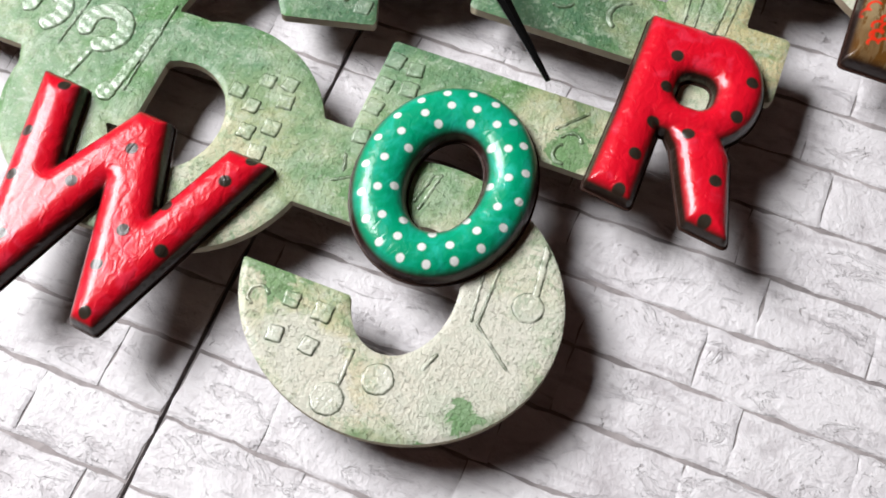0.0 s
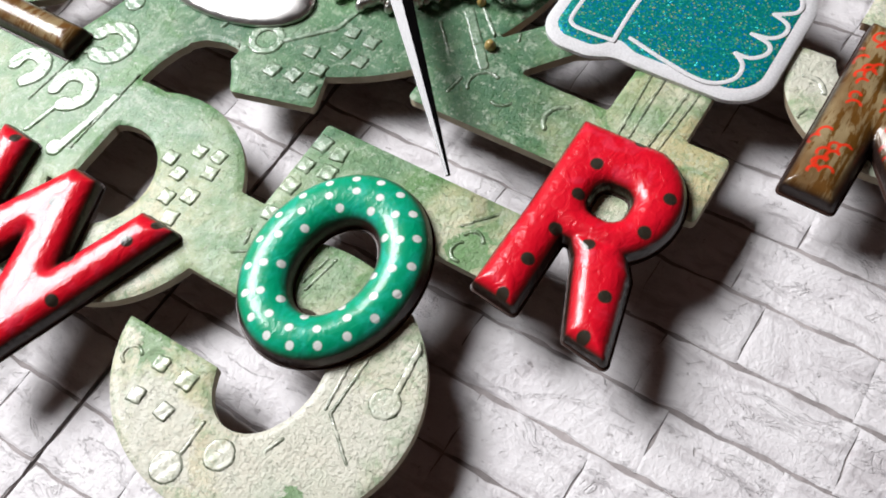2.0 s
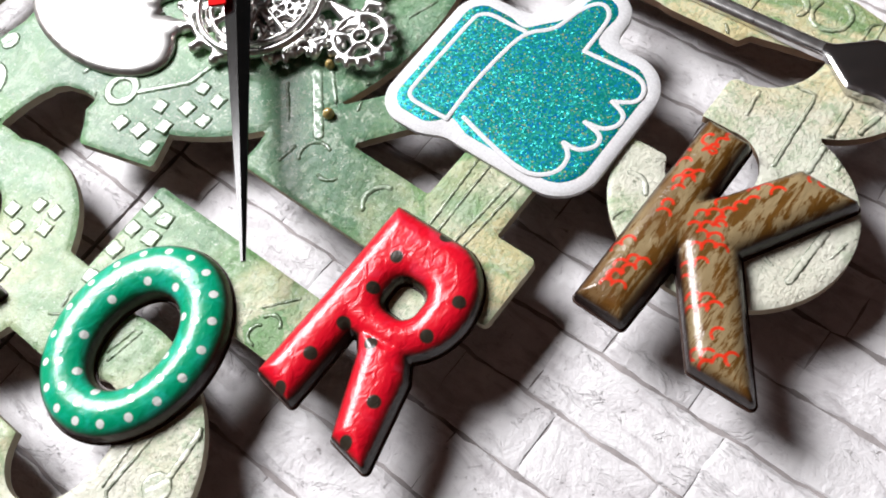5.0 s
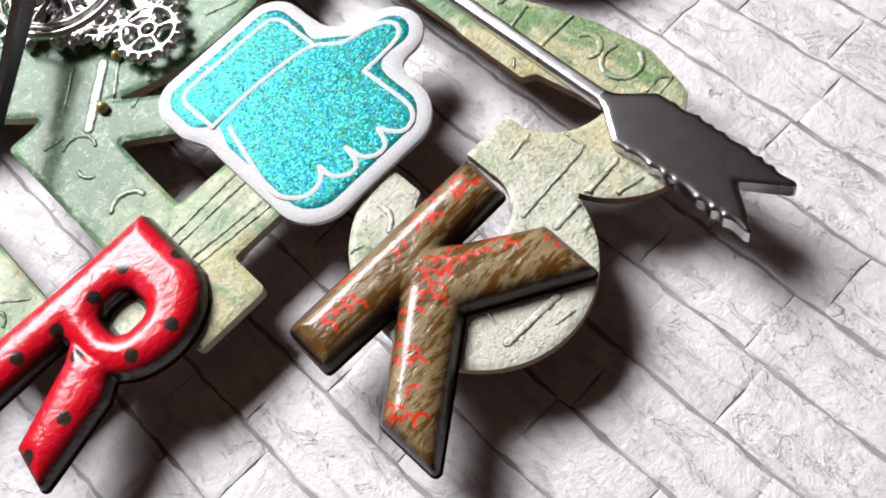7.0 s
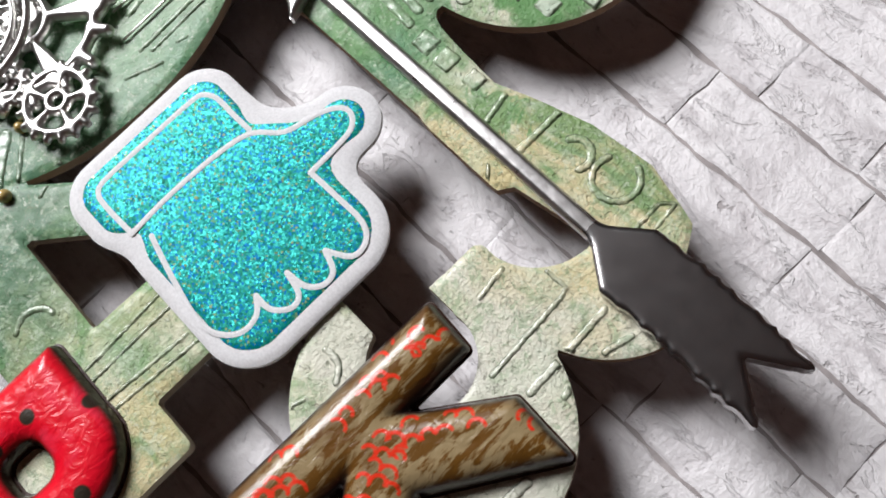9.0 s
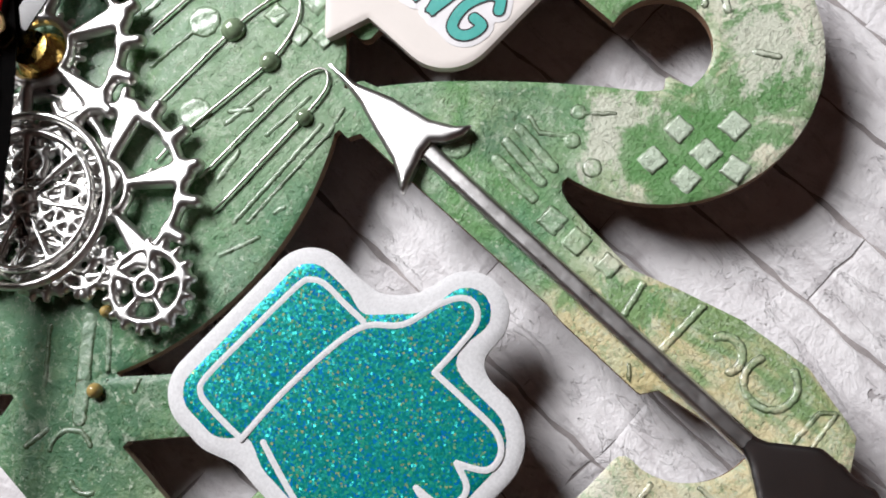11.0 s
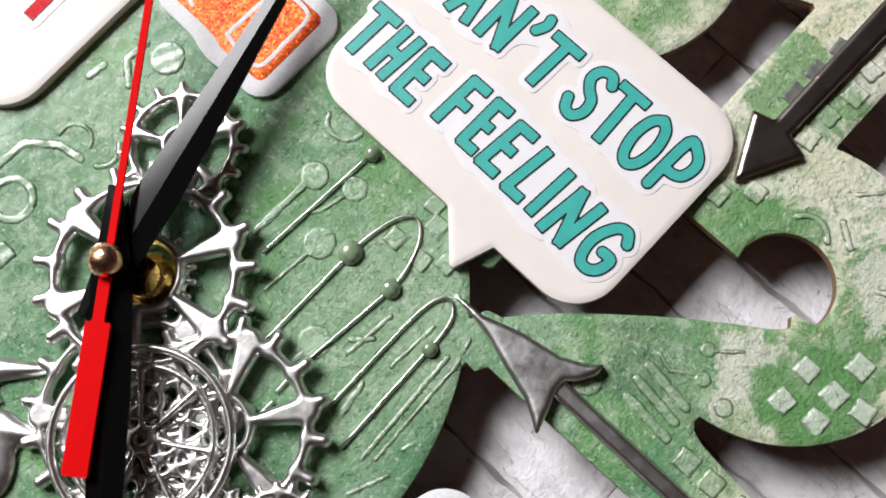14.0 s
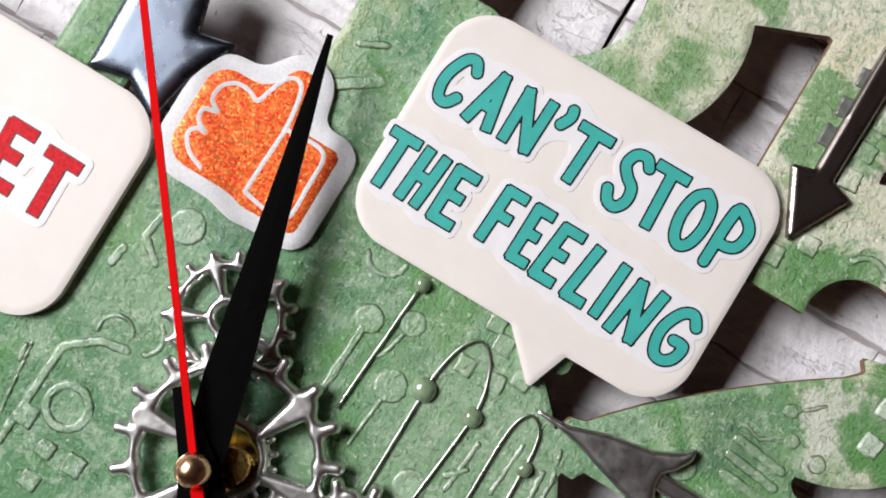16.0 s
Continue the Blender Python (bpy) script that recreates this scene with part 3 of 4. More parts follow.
def board_field(x, y):
    hub = disc(x, y, -2, 2, 52)
    five = cut(join(oval(x, y, 47.5, -104, 29.2, 26.5)), oval(x, y, 48, -103, 9.2, 12.6), box(x, y, 10, -107.6, 41, -94.6, 0.8))
    five = join(five, box(x, y, 26, -94.4, 40, -55.4, 0.8), box(x, y, 26, -70.1, 77, -55.4, 0.8), box(x, y, 12, -94.2, 36, -76.5, 1.0))
    six = cut(join(oval(x, y, -1, -87.5, 23.7, 24.7), oval(x, y, -13, -88.6, 28, 24.2)), oval(x, y, -8.4, -86.6, 11.2, 12))
    stem6 = poly(x, y, [(-14, -36), (-14, -92), (-38, -92), (-42.5, -82), (-38.6, -60), (-36, -52), (-33.6, -43), (-34, -36)], 0.4)
    tab = join(poly(x, y, [(2.6, -57.6), (20.4, -53.2), (17.3, -44), (4, -42), (-2, -47), (-2.2, -51.3), (0.3, -54.2)], 0.4), poly(x, y, [(-17, -45), (-8, -45), (-9.8, -48.4), (-12.4, -50.2), (-14.4, -52.2), (-16, -56)], 0.3))
    four = join(box(x, y, 36.5, -42.6, 98.3, -27.3, 1.2), box(x, y, 73.0, -56, 89.3, 8, 1.2), seg(x, y, 44, -34, 80, 4, 8))
    four = cut(four, poly(x, y, [(54, -26.6), (72.6, -26.9), (73, -12), (61, -18.5)], 0.5))
    three = join(oval(x, y, 120, 0.8, 22.2, 19.8), np.maximum(oval(x, y, 119.5, 36, 18, 17), y - 41))
    three = cut(three, oval(x, y, 113.5, 5.2, 8.2, 8.4), box(x, y, 90, 3.0, 113, 13.6, 1.5), box(x, y, 90, 3.0, 106.3, 21), disc(x, y, 107.9, 34.6, 11.0), box(x, y, 90, 23.6, 110, 50))
    three = join(three, box(x, y, 106.4, 14.0, 122, 23.8, 1.6))
    two = cut(disc(x, y, 70.6, 71.0, 23.7), disc(x, y, 70, 71.4, 7.9), poly(x, y, [(30, 69.8), (63, 69.8), (75, 60), (44, 33), (25, 45)]))
    two = join(two, poly(x, y, [(40, 37.6), (50, 48), (60, 58), (72, 68), (80, 70), (90, 61.2), (83.4, 54.9), (77.8, 51.5), (74.9, 49.7), (73.5, 47.8), (73.5, 46.2), (74.5, 45.0), (76.6, 44.3), (81, 43.8), (90, 43.2), (102, 32.2), (46, 31.4), (44.6, 29.6), (38, 30)], 0.3))
    base2 = melt(2, poly(x, y, [(86, 32.0), (101.6, 30.5), (104, 34), (116, 36), (130, 41.5), (127, 46.5), (117, 49.2), (106, 48), (97, 45.4), (89, 42.6)], 0.6), disc(x, y, 123, 42, 5))
    one = join(box(x, y, 44.8, 70, 62.0, 140, 1), poly(x, y, [(33, 106), (48, 112), (48, 132), (28, 124)], 1))
    twelve = cut(disc(x, y, 12, 97, 22.5), disc(x, y, 4, 97, 13.0), box(x, y, -20, 86, 10, 130))
    twelve = join(twelve, box(x, y, -22.3, 40, -7.5, 120, 1), box(x, y, -8, 42, 22, 85.6, 2), box(x, y, 20, 42, 36, 84, 2))
    seven = join(box(x, y, -100, -83, -40, -60.5, 1.5), poly(x, y, [(-66, -62), (-58, -60), (-51.7, -55.6), (-47, -48.6), (-46, -40), (-50, -22), (-60, -22), (-56, -40), (-58, -50)], 0.5))
    left = join(disc(x, y, -60, 8, 34), seven)
    eleven = box(x, y, -60, 38, -47, 64, 1)
    d = join(cut(join(hub, stem6), poly(x, y, [(-17.6, -70), (-16.8, -63), (-15.9, -58), (-14.6, -54.2), (-12.6, -51.2), (-10, -49.3), (-7, -48.4), (-3.6, -48.3), (-0.4, -49.2), (1.6, -50.8), (2.6, -53), (3.2, -57), (10, -58), (6, -72)])), tab, six, five, four, three, two, base2, one, twelve, left, eleven)
    d = cut(d, poly(x, y, [(35.8, 84), (35.8, 41.8), (39.9, 37.5), (42.2, 38.2), (44.8, 41.1), (49, 45.5), (53.5, 49.5), (58.5, 53.8), (63.1, 57.5), (67.9, 61.1), (73.2, 64.8), (75.2, 66.8), (72, 71), (64, 72), (62.9, 70.0), (61.6, 69.5), (52, 69.8), (44, 78), (44, 84)]))
    d = cut(d, poly(x, y, [(45.8, 31.2), (45.0, 29.8), (46.2, 27.6), (50, 20.5), (53.2, 11), (62, 14), (104, 15), (104, 31.2)]))
    return d


def worn(deep, x, y):
    """A slightly softened, uneven upper face."""
    return -0.35 * np.exp(-deep / 0.3) + 0.04 * np.sin(x * 1.7 + 2 * np.sin(y * 0.9)) * np.sin(y * 1.9 + np.sin(x * 1.1))


clock = thing("wall_clock", CX, CY, 0, "green and cream painted numeral wall clock with raised circuit shapes", "clock")
part("clock_board", slab("clock_board", board_field, (-100, -136, 146, 136), 0.7, ZB, ZT, worn, below=2), [PAINT, EDGE, UNDER], clock, "fretted board of joined numerals, green fading to cream")
part("movement", solid_box((CX - 28) / 1000, (CY - 28) / 1000, 0.0001, (CX + 28) / 1000, (CY + 28) / 1000, ZB / 1000, 0.002), MOVEP, clock, "black plastic movement box")

# ---- puffy letter stickers ----


def dome(h, w):
    """A rounded profile: up to h at w from the edge."""
    return lambda deep, x, y: h * np.sqrt(np.clip(1 - (1 - np.clip(deep / w, 0, 1)) ** 2, 0, 1))


def dots(spots, r):
    def field(x, y):
        d = np.full(np.shape(x), 1e9)
        for sx, sy in spots:
            d = np.minimum(d, np.hypot(x - sx, (y - sy)))
        return 0.5 + (d - r) / 4
    return field


def letter(ch, fn, area, mat, mark, label, h=3.4, w=4.2, z=11.0):
    ob = thing("letter_sticker", (area[0] + area[2]) / 2, (area[1] + area[3]) / 2, z, label, "letter sticker", "puffy letters on the clock")
    part("backing", slab("backing", lambda x, y: fn(x, y) - 0.35, area, 0.4, z, z + 0.35, lambda d, x, y: -0.1 * np.exp(-d / 0.2)), BACK, ob, "dark brown film backing")
    part("face", slab("face", fn, area, 0.4, z + 0.36, z + 1.0, dome(h, w), {"rim": lambda x, y: -fn(x, y) / 8, "mark": mark}), [mat, BACK], ob, "domed printed face")
    return ob


def w_field(x, y):
    return poly(x, y, [(-32.6, -88.1), (-24.8, -88.7), (-20.6, -106), (-11.4, -89.4), (-5.6, -89.8), (0.6, -108.6), (8, -90.7), (15.8, -91.1), (1.0, -130.2), (-3.2, -129.8), (-10.2, -104.5), (-19.6, -129.4), (-24.2, -129.4)], 0.8)


def o_field(x, y):
    return cut(oval(x, y, 46.8, -81.6, 16.8, 20.2), oval(x, y, 47.3, -82, 6.7, 9.9))


def r_field(x, y):
    bowl = cut(join(box(x, y, 71, -57.5, 89, -32.8, 1), oval(x, y, 86, -45.2, 10.6, 12.5)), box(x, y, 80.7, -50.4, 87.3, -43.8, 2.4))
    leg = poly(x, y, [(81.2, -56), (84, -59.5), (90, -73.4), (97.4, -74.4), (93.6, -59), (90, -54)], 0.8)
    return join(bowl, poly(x, y, [(72.4, -34.2), (79.5, -34.2), (79.2, -73.2), (71.2, -72.2)], 0.8), leg)


def k_field(x, y):
    return poly(x, y, [(109, 11.4), (117, 10.8), (117, -3), (119.6, -0.2), (127.6, 10.8), (138, 10.4), (126.6, -8.1), (142.2, -29.2), (131.4, -29.4), (118.2, -12.6), (117.6, -29.4), (108.8, -29.2)], 0.8)


def k_marks(x, y):
    d = np.full(np.shape(x), 1e9)
    rnd = random.Random(4)
    for cx, cy in ((112.5, -26), (114.5, -21.5), (111, -17), (113.5, -2), (114.5, -8), (111.5, 3), (114, 8), (122, -3.5), (125.5, 2.5), (132, 8.5), (120.5, -7.5), (124, -16), (128, -21), (135, -27), (131.5, -25.5), (122.6, -11)):
        turn = 50 + rnd.uniform(-30, 30)
        for k, row in ((-1, 0), (0, 0), (1, 0), (-0.5, 1), (0.5, 1)):
            if rnd.random() < 0.25:
                continue
            a, r = turn + rnd.uniform(-20, 20), rnd.uniform(0.95, 1.3)
            u, v = k * 2.2 + rnd.uniform(-0.3, 0.3), row * 2.0 + rnd.uniform(-0.4, 0.4)
            c, s = math.cos(radians(turn)), math.sin(radians(turn))
            d = np.minimum(d, arc(x, y, cx + c * u - s * v, cy + s * u + c * v, r, a, a + rnd.uniform(140, 200), 0.0))
    return 0.5 + (d - 0.24) / 4


letter("W", w_field, (-34, -132, 18, -86), RED, dots([(-27, -90), (-28.5, -101), (-26.5, -110), (-15.5, -107.3), (-8.4, -97.5), (-22, -121), (-2, -112.5), (-3.2, -120), (2.5, -105.2), (6, -113.5), (10.5, -97.2), (13, -91.5), (-0.8, -128.5)], 1.35), "red puffy letter W sticker with black ladybird spots")
odots = [(46.8 + rx * math.cos(a), -81.6 + ry * math.sin(a)) for n, rx, ry, o in ((9, 8.4, 11.8, 0.1), (15, 11.4, 14.8, 0.25), (19, 14.4, 17.8, 0.0)) for a in (o + 2 * math.pi * k / n for k in range(n))]
letter("O", o_field, (29, -103, 65, -60), DOT, dots(odots, 0.78), "teal puffy letter O sticker with white polka dots", 3.6, 5.0)
letter("R", r_field, (69, -77, 99, -31), RED, dots([(78.6, -41.9), (78.7, -48.9), (93.4, -42.5), (92.6, -50.6), (78.6, -57), (77.5, -64.7), (85.3, -57.2), (92.6, -64.9), (93, -73), (77, -72.5), (83.3, -33.6)], 1.4), "red puffy letter R sticker with black ladybird spots")
letter("K", k_field, (106, -32, 145, 13), BARK, k_marks, "brown bark-patterned puffy letter K sticker with red scallops")
letter("", lambda x, y: join(box(x, y, -76, -68.2, -34.6, -60.4, 0.8), box(x, y, -76, -68.2, -67, -28, 0.8)), (-78, -70, -32, -26), BARK, lambda x, y: 0.7 + 0 * x, "brown bark-patterned puffy letter sticker on the green board", 3.2, 4.0)

# ---- thumbs-up stickers ----


def curve(pts, n=4):
    """Points of a smooth line through those given."""
    out = []
    for a, p, q, e in zip([pts[0]] + pts, pts, pts[1:], pts[2:] + [pts[-1]]):
        for k in range(n):
            t = k / n
            out.append(tuple(0.5 * (2 * p[i] + (q[i] - a[i]) * t + (2 * a[i] - 5 * p[i] + 4 * q[i] - e[i]) * t * t + (3 * p[i] - a[i] - 3 * q[i] + e[i]) * t ** 3) for i in range(2)))
    return out + [pts[-1]]


def flat_round(h, w):
    return lambda deep, x, y: h * (1 - np.exp(-deep / w))


def thumb_sticker(label, outline, lines, area, glit, z):
    ob = thing("thumbs_up_sticker", (area[0] + area[2]) / 2, (area[1] + area[3]) / 2, z, label, "sticker")
    part("white_border", slab("white_border", outline, area, 0.5, z, z + 0.95, flat_round(0.5, 0.7), below=2), [FOAMW, FOAMW, UNDER], ob, "white glitter foam border")
    inner = lambda x, y: outline(x, y) + 2.3
    part("glitter_face", slab("glitter_face", inner, area, 0.5, z + 1.2, z + 1.36, flat_round(0.3, 0.6)), glit, ob)
    part("white_line", slab("white_line", lines, area, 0.25, z + 1.5, z + 1.66, flat_round(0.1, 0.3)), FOAMW, ob, "raised white outline of the thumb and cuff")
    return ob


def teal_out(x, y):
    return 0.45 + melt(5, box(x, y, 51.0, -18.8, 69, 15.8, 7), box(x, y, 64, -16.8, 98.8, 18.4, 9), seg(x, y, 75, 10, 77.4, 22.6, 6.6))


def teal_lines(x, y):
    a = line(x, y, curve([(67.4, 11.3), (63.4, 11.2), (59.4, 11.2), (57.2, 10.2), (56.4, 8.0), (56.2, -2), (56.2, -10.6), (57.2, -12.8), (60, -13.3), (66.6, -13.1)]), 0.45)
    t = line(x, y, curve([(66.6, -13.1), (66.2, -4), (66.8, 6.0), (68.2, 11.2), (72.0, 15.0), (73.6, 20.4), (75.4, 23.6), (77.6, 24.3), (79.6, 22.4), (80.1, 18), (80.2, 13.3)]), 0.45)
    p = line(x, y, curve([(80.2, 13.3), (86, 13.5), (92, 13.5), (94.8, 11.8), (95, 8.8), (91.3, 6.5)]), 0.45)
    b = line(x, y, curve([(91.3, 6.5), (94.6, 5.2), (95.1, 2.8), (93.2, 0.7), (89.6, 0.1)]), 0.45)
    k = line(x, y, curve([(89.6, 0.1), (93.4, -0.8), (94.2, -3), (92, -5.4), (88.8, -5.6)]), 0.45)
    return join(a, t, p, b, k, line(x, y, curve([(88.8, -5.6), (91.2, -7.6), (91.4, -11), (88.6, -13.8), (84.4, -14.4), (76, -12.8), (69.3, -11.1)]), 0.45))


thumb_sticker("teal glitter thumbs-up foam sticker with a white border", teal_out, teal_lines, (49, -21, 101, 31), TEALG, 11.0)


def orange_out(x, y):
    return melt(4, box(x, y, -38.4, 37.4, -18, 59.2, 6.5), box(x, y, -24, 36.6, -9, 56.4, 4), seg(x, y, -24.5, 52, -22.6, 59.6, 5.2))


def orange_lines(x, y):
    x, y = -23.4 + (x + 23.4) / 0.86, 49.4 + (y - 49.4) / 0.86
    a = line(x, y, curve([(-30.4, 39.6), (-33.6, 41.0), (-35.6, 43.6), (-34.6, 45.4), (-33.0, 45.4), (-35.2, 46.8), (-35.4, 49.0), (-33, 49.8), (-35.0, 51.2), (-34.8, 54.2), (-32.6, 56.0), (-30, 56), (-27.8, 55.2), (-26.8, 58), (-25.4, 61.2), (-23.6, 62.2), (-21.9, 60.6), (-20.8, 54), (-21.0, 47), (-21.2, 40)]), 0.42)
    return join(a, line(x, y, curve([(-21.2, 40), (-17, 39.2), (-13.2, 39.2), (-11.8, 41), (-11.9, 47), (-12, 52), (-13.6, 53.6), (-17, 53.7), (-20.6, 53.4)]), 0.42))


thumb_sticker("orange glitter thumbs-up foam sticker with a white border", orange_out, orange_lines, (-41, 34, -6, 67), ORANGEG, 11.0)

# ---- speech bubble cards and their lettering ----
GLYPHS = {
    "C": [[(0.95, 0.8), (0.7, 0.98), (0.35, 0.92), (0.08, 0.6), (0.05, 0.3), (0.25, 0.05), (0.6, 0.03), (0.85, 0.2)]],
    "A": [[(0.0, 0.0), (0.5, 1.0), (1.0, 0.0)], [(0.22, 0.36), (0.8, 0.36)]],
    "N": [[(0.0, 0.0), (0.05, 1.0), (0.9, 0.0), (1.0, 1.0)]],
    "'": [[(0.6, 1.0), (0.7, 0.85), (0.3, 0.65)]],
    "T": [[(0.0, 1.0), (1.0, 1.0)], [(0.5, 1.0), (0.42, 0.0)]],
    "S": [[(0.95, 0.86), (0.7, 1.0), (0.3, 0.95), (0.15, 0.74), (0.4, 0.56), (0.75, 0.42), (0.82, 0.18), (0.55, 0.0), (0.2, 0.04), (0.0, 0.22)]],
    "O": [[(0.5, 1.0), (0.15, 0.85), (0.0, 0.5), (0.15, 0.14), (0.5, 0.0), (0.85, 0.14), (1.0, 0.5), (0.85, 0.85), (0.5, 1.0)]],
    "P": [[(0.05, 0.0), (0.1, 1.0), (0.6, 0.98), (0.95, 0.78), (0.85, 0.5), (0.5, 0.4), (0.1, 0.4)]],
    "H": [[(0.0, 0.0), (0.05, 1.0)], [(0.9, 0.0), (1.0, 1.0)], [(0.0, 0.5), (0.95, 0.5)]],
    "E": [[(0.95, 1.0), (0.05, 1.0), (0.0, 0.0), (0.95, 0.0)], [(0.05, 0.52), (0.75, 0.52)]],
    "F": [[(0.95, 1.0), (0.05, 1.0), (0.0, 0.0)], [(0.05, 0.52), (0.75, 0.52)]],
    "L": [[(0.05, 1.0), (0.0, 0.0), (0.9, 0.0)]],
    "I": [[(0.5, 1.0), (0.5, 0.0)]],
    "G": [[(0.92, 0.82), (0.65, 1.0), (0.3, 0.92), (0.05, 0.6), (0.05, 0.3), (0.25, 0.04), (0.6, 0.0), (0.88, 0.14), (0.92, 0.4), (0.55, 0.42)]],
}


def bar(x, y, ax, ay, bx, by, r):
    """A square-ended marker stroke between two points."""
    n = math.hypot(bx - ax, by - ay)
    ux, uy = (bx - ax) / n, (by - ay) / n
    px, py = x - (ax + bx) / 2, y - (ay + by) / 2
    a, b = np.abs(px * ux + py * uy) - n / 2 - 0.6 * r, np.abs(py * ux - px * uy) - r
    return np.hypot(np.maximum(a, 0), np.maximum(b, 0)) + np.minimum(np.maximum(a, b), 0)


def glyph_field(ch, x0, x1, y0, y1, lean, r):
    def field(x, y):
        u = lambda p: (x0 + (x1 - x0) * p[0] + lean * (p[1] - 0.5), y0 + (y1 - y0) * p[1])
        soft = ch in "CSOPG'"
        return join(*[line(x, y, curve([u(p) for p in stroke]), r) if soft else join(*[bar(x, y, *u(p), *u(q), r) for p, q in zip(stroke, stroke[1:])]) for stroke in GLYPHS[ch]])
    return field


def word(parent, letters, y0, y1, z, ink, r=0.76, edge=0.27, rim=1.1):
    """Letters, each (character, left, right, shift up, lean), printed with a black outline on a white die-cut sticker."""
    fs = [glyph_field(ch, a, b, y0 + dy, y1 + dy, lean, r) for ch, a, b, dy, lean in letters]
    area = (letters[0][1] - 5, y0 - 5, letters[-1][2] + 5, y1 + 5)
    st = part("word_sticker", slab("word_sticker", lambda x, y: melt(4.0, *[f(x, y) for f in fs]) - rim, area, 0.4, z, z + 0.08, flat_round(0.05, 0.3)), STICK, parent, "white die-cut lettering sticker")
    for (ch, a, b, dy, lean), f in zip(letters, fs):
        ar = (a - 3.5, y0 + dy - 3, b + 3.5, y1 + dy + 3)
        part("letter_outline", slab("letter_outline", lambda x, y: f(x, y) - edge, ar, 0.2, z + 0.1, z + 0.21), INK, st, "black printed outline")
        part("letter_fill", slab("letter_fill", f, ar, 0.2, z + 0.15, z + 0.26), ink, st)


def bubble_field(x, y):
    return join(box(x, y, -7.2, 45.1, 51.6, 85.4, 8), poly(x, y, [(23.6, 46), (31.4, 38.2), (34.2, 46)], 0.15))


bubble = thing("speech_bubble_card", 22, 65, 11, "cream speech bubble card lettered CAN'T STOP THE FEELING in aqua", "card")
part("card", slab("card", bubble_field, (-9, 36, 54, 88), 0.5, 11.0, 13.0, lambda d, x, y: -0.25 * np.exp(-d / 0.25), below=2), [CARD, CARD, UNDER], bubble)
word(bubble, [("C", -4.1, -0.1, 0, 0.6), ("A", 2.1, 5.7, 0, 0.3), ("N", 8.3, 12.6, 0.1, -0.2), ("'", 14.4, 16.3, 1.0, 0.3), ("T", 18.2, 23.0, -0.3, 0.0)], 68.9, 77.2, 13.0, AQUA)
word(bubble, [("S", 26.2, 30.4, 0, 0.0), ("T", 31.8, 36.4, 0.1, -0.8), ("O", 37.9, 41.9, 0, 0.0), ("P", 44.4, 48.4, -0.1, 0.2)], 68.6, 77.7, 13.0, AQUA)
word(bubble, [("T", -6.3, -2.2, -0.1, 0.0), ("H", -0.4, 2.6, 0, 0.4), ("E", 5.2, 8.5, -0.1, 0.0)], 53.2, 61.4, 13.0, AQUA)
word(bubble, [("F", 13.4, 16.4, 0.5, 0.2), ("E", 18.8, 21.3, 0.4, 0.0), ("E", 23.5, 26.6, 0.0, 0.7), ("L", 29.4, 32.4, -0.3, 1.0), ("I", 34.2, 35.0, -0.6, 0.6), ("N", 37.7, 41.7, -1.3, 0.9), ("G", 44.2, 48.9, -1.4, 0.6)], 53.6, 62.0, 13.0, AQUA)

card2 = thing("rounded_card", -66, 25, 11, "cream rounded card with red lettering", "card")
part("card", slab("card", lambda x, y: box(x, y, -98, 5.8, -37.6, 45.3, 8), (-100, 4, -36, 47), 0.6, 11.0, 13.0, lambda d, x, y: -0.25 * np.exp(-d / 0.25), below=2), [CARD, CARD, UNDER], card2)
word(card2, [("E", -57.6, -53.4, 0.4, -0.8), ("T", -50.2, -45.2, -0.4, -0.6)], 22.2, 31.4, 13.0, REDINK, 1.0, 0.16, 1.4)

# ---- clockwork: gear charms glued over the middle ----


def gear_field(cx, cy, rim, width, tooth, teeth, spokes, hub, phase=0.0, spoke_w=0.8, bold=1.0):
    def field(x, y):
        u, v = x - cx, y - cy
        rad, ang = np.hypot(u, v), np.arctan2(v, u) + phase
        d = np.abs(rad - rim) - width / 2
        step = 2 * math.pi / teeth
        a = (ang + step / 2) % step - step / 2
        tu, tv = rad * np.cos(a), rad * np.sin(a)
        d = melt(0.9 * bold, d, seg(tu, tv, rim, 0.0, rim + tooth * 0.8, 0.0, 0.8 * bold, 0.84 * bold))
        if spokes:
            step = 2 * math.pi / spokes
            a = (ang + step / 2) % step - step / 2
            su, sv = rad * np.cos(a), rad * np.sin(a)
            d = melt(0.8, d, seg(su, sv, hub, 0.0, rim, 0.0, spoke_w * 0.4, spoke_w * 1.15))
        if hub:
            d = melt(0.6, d, np.abs(rad - hub) - 0.8)
        return d
    return field


def gear(cx, cy, z, rim, width, tooth, teeth, spokes, hub, label, phase=0.0, thick=1.6, spoke_w=1.3, bold=1.0, res=0.3):
    out = rim + tooth + 1.6
    f = gear_field(cx, cy, rim, width, tooth, teeth, spokes, hub, phase, spoke_w, bold)
    ob = part("gear_charm", slab("gear_charm", f, (cx - out, cy - out, cx + out, cy + out), res, z, z + thick * 0.3, dome(thick * 0.7, 0.95)), SILVER)
    return tagged(ob, label, "gear charm", "clockwork gear charms")


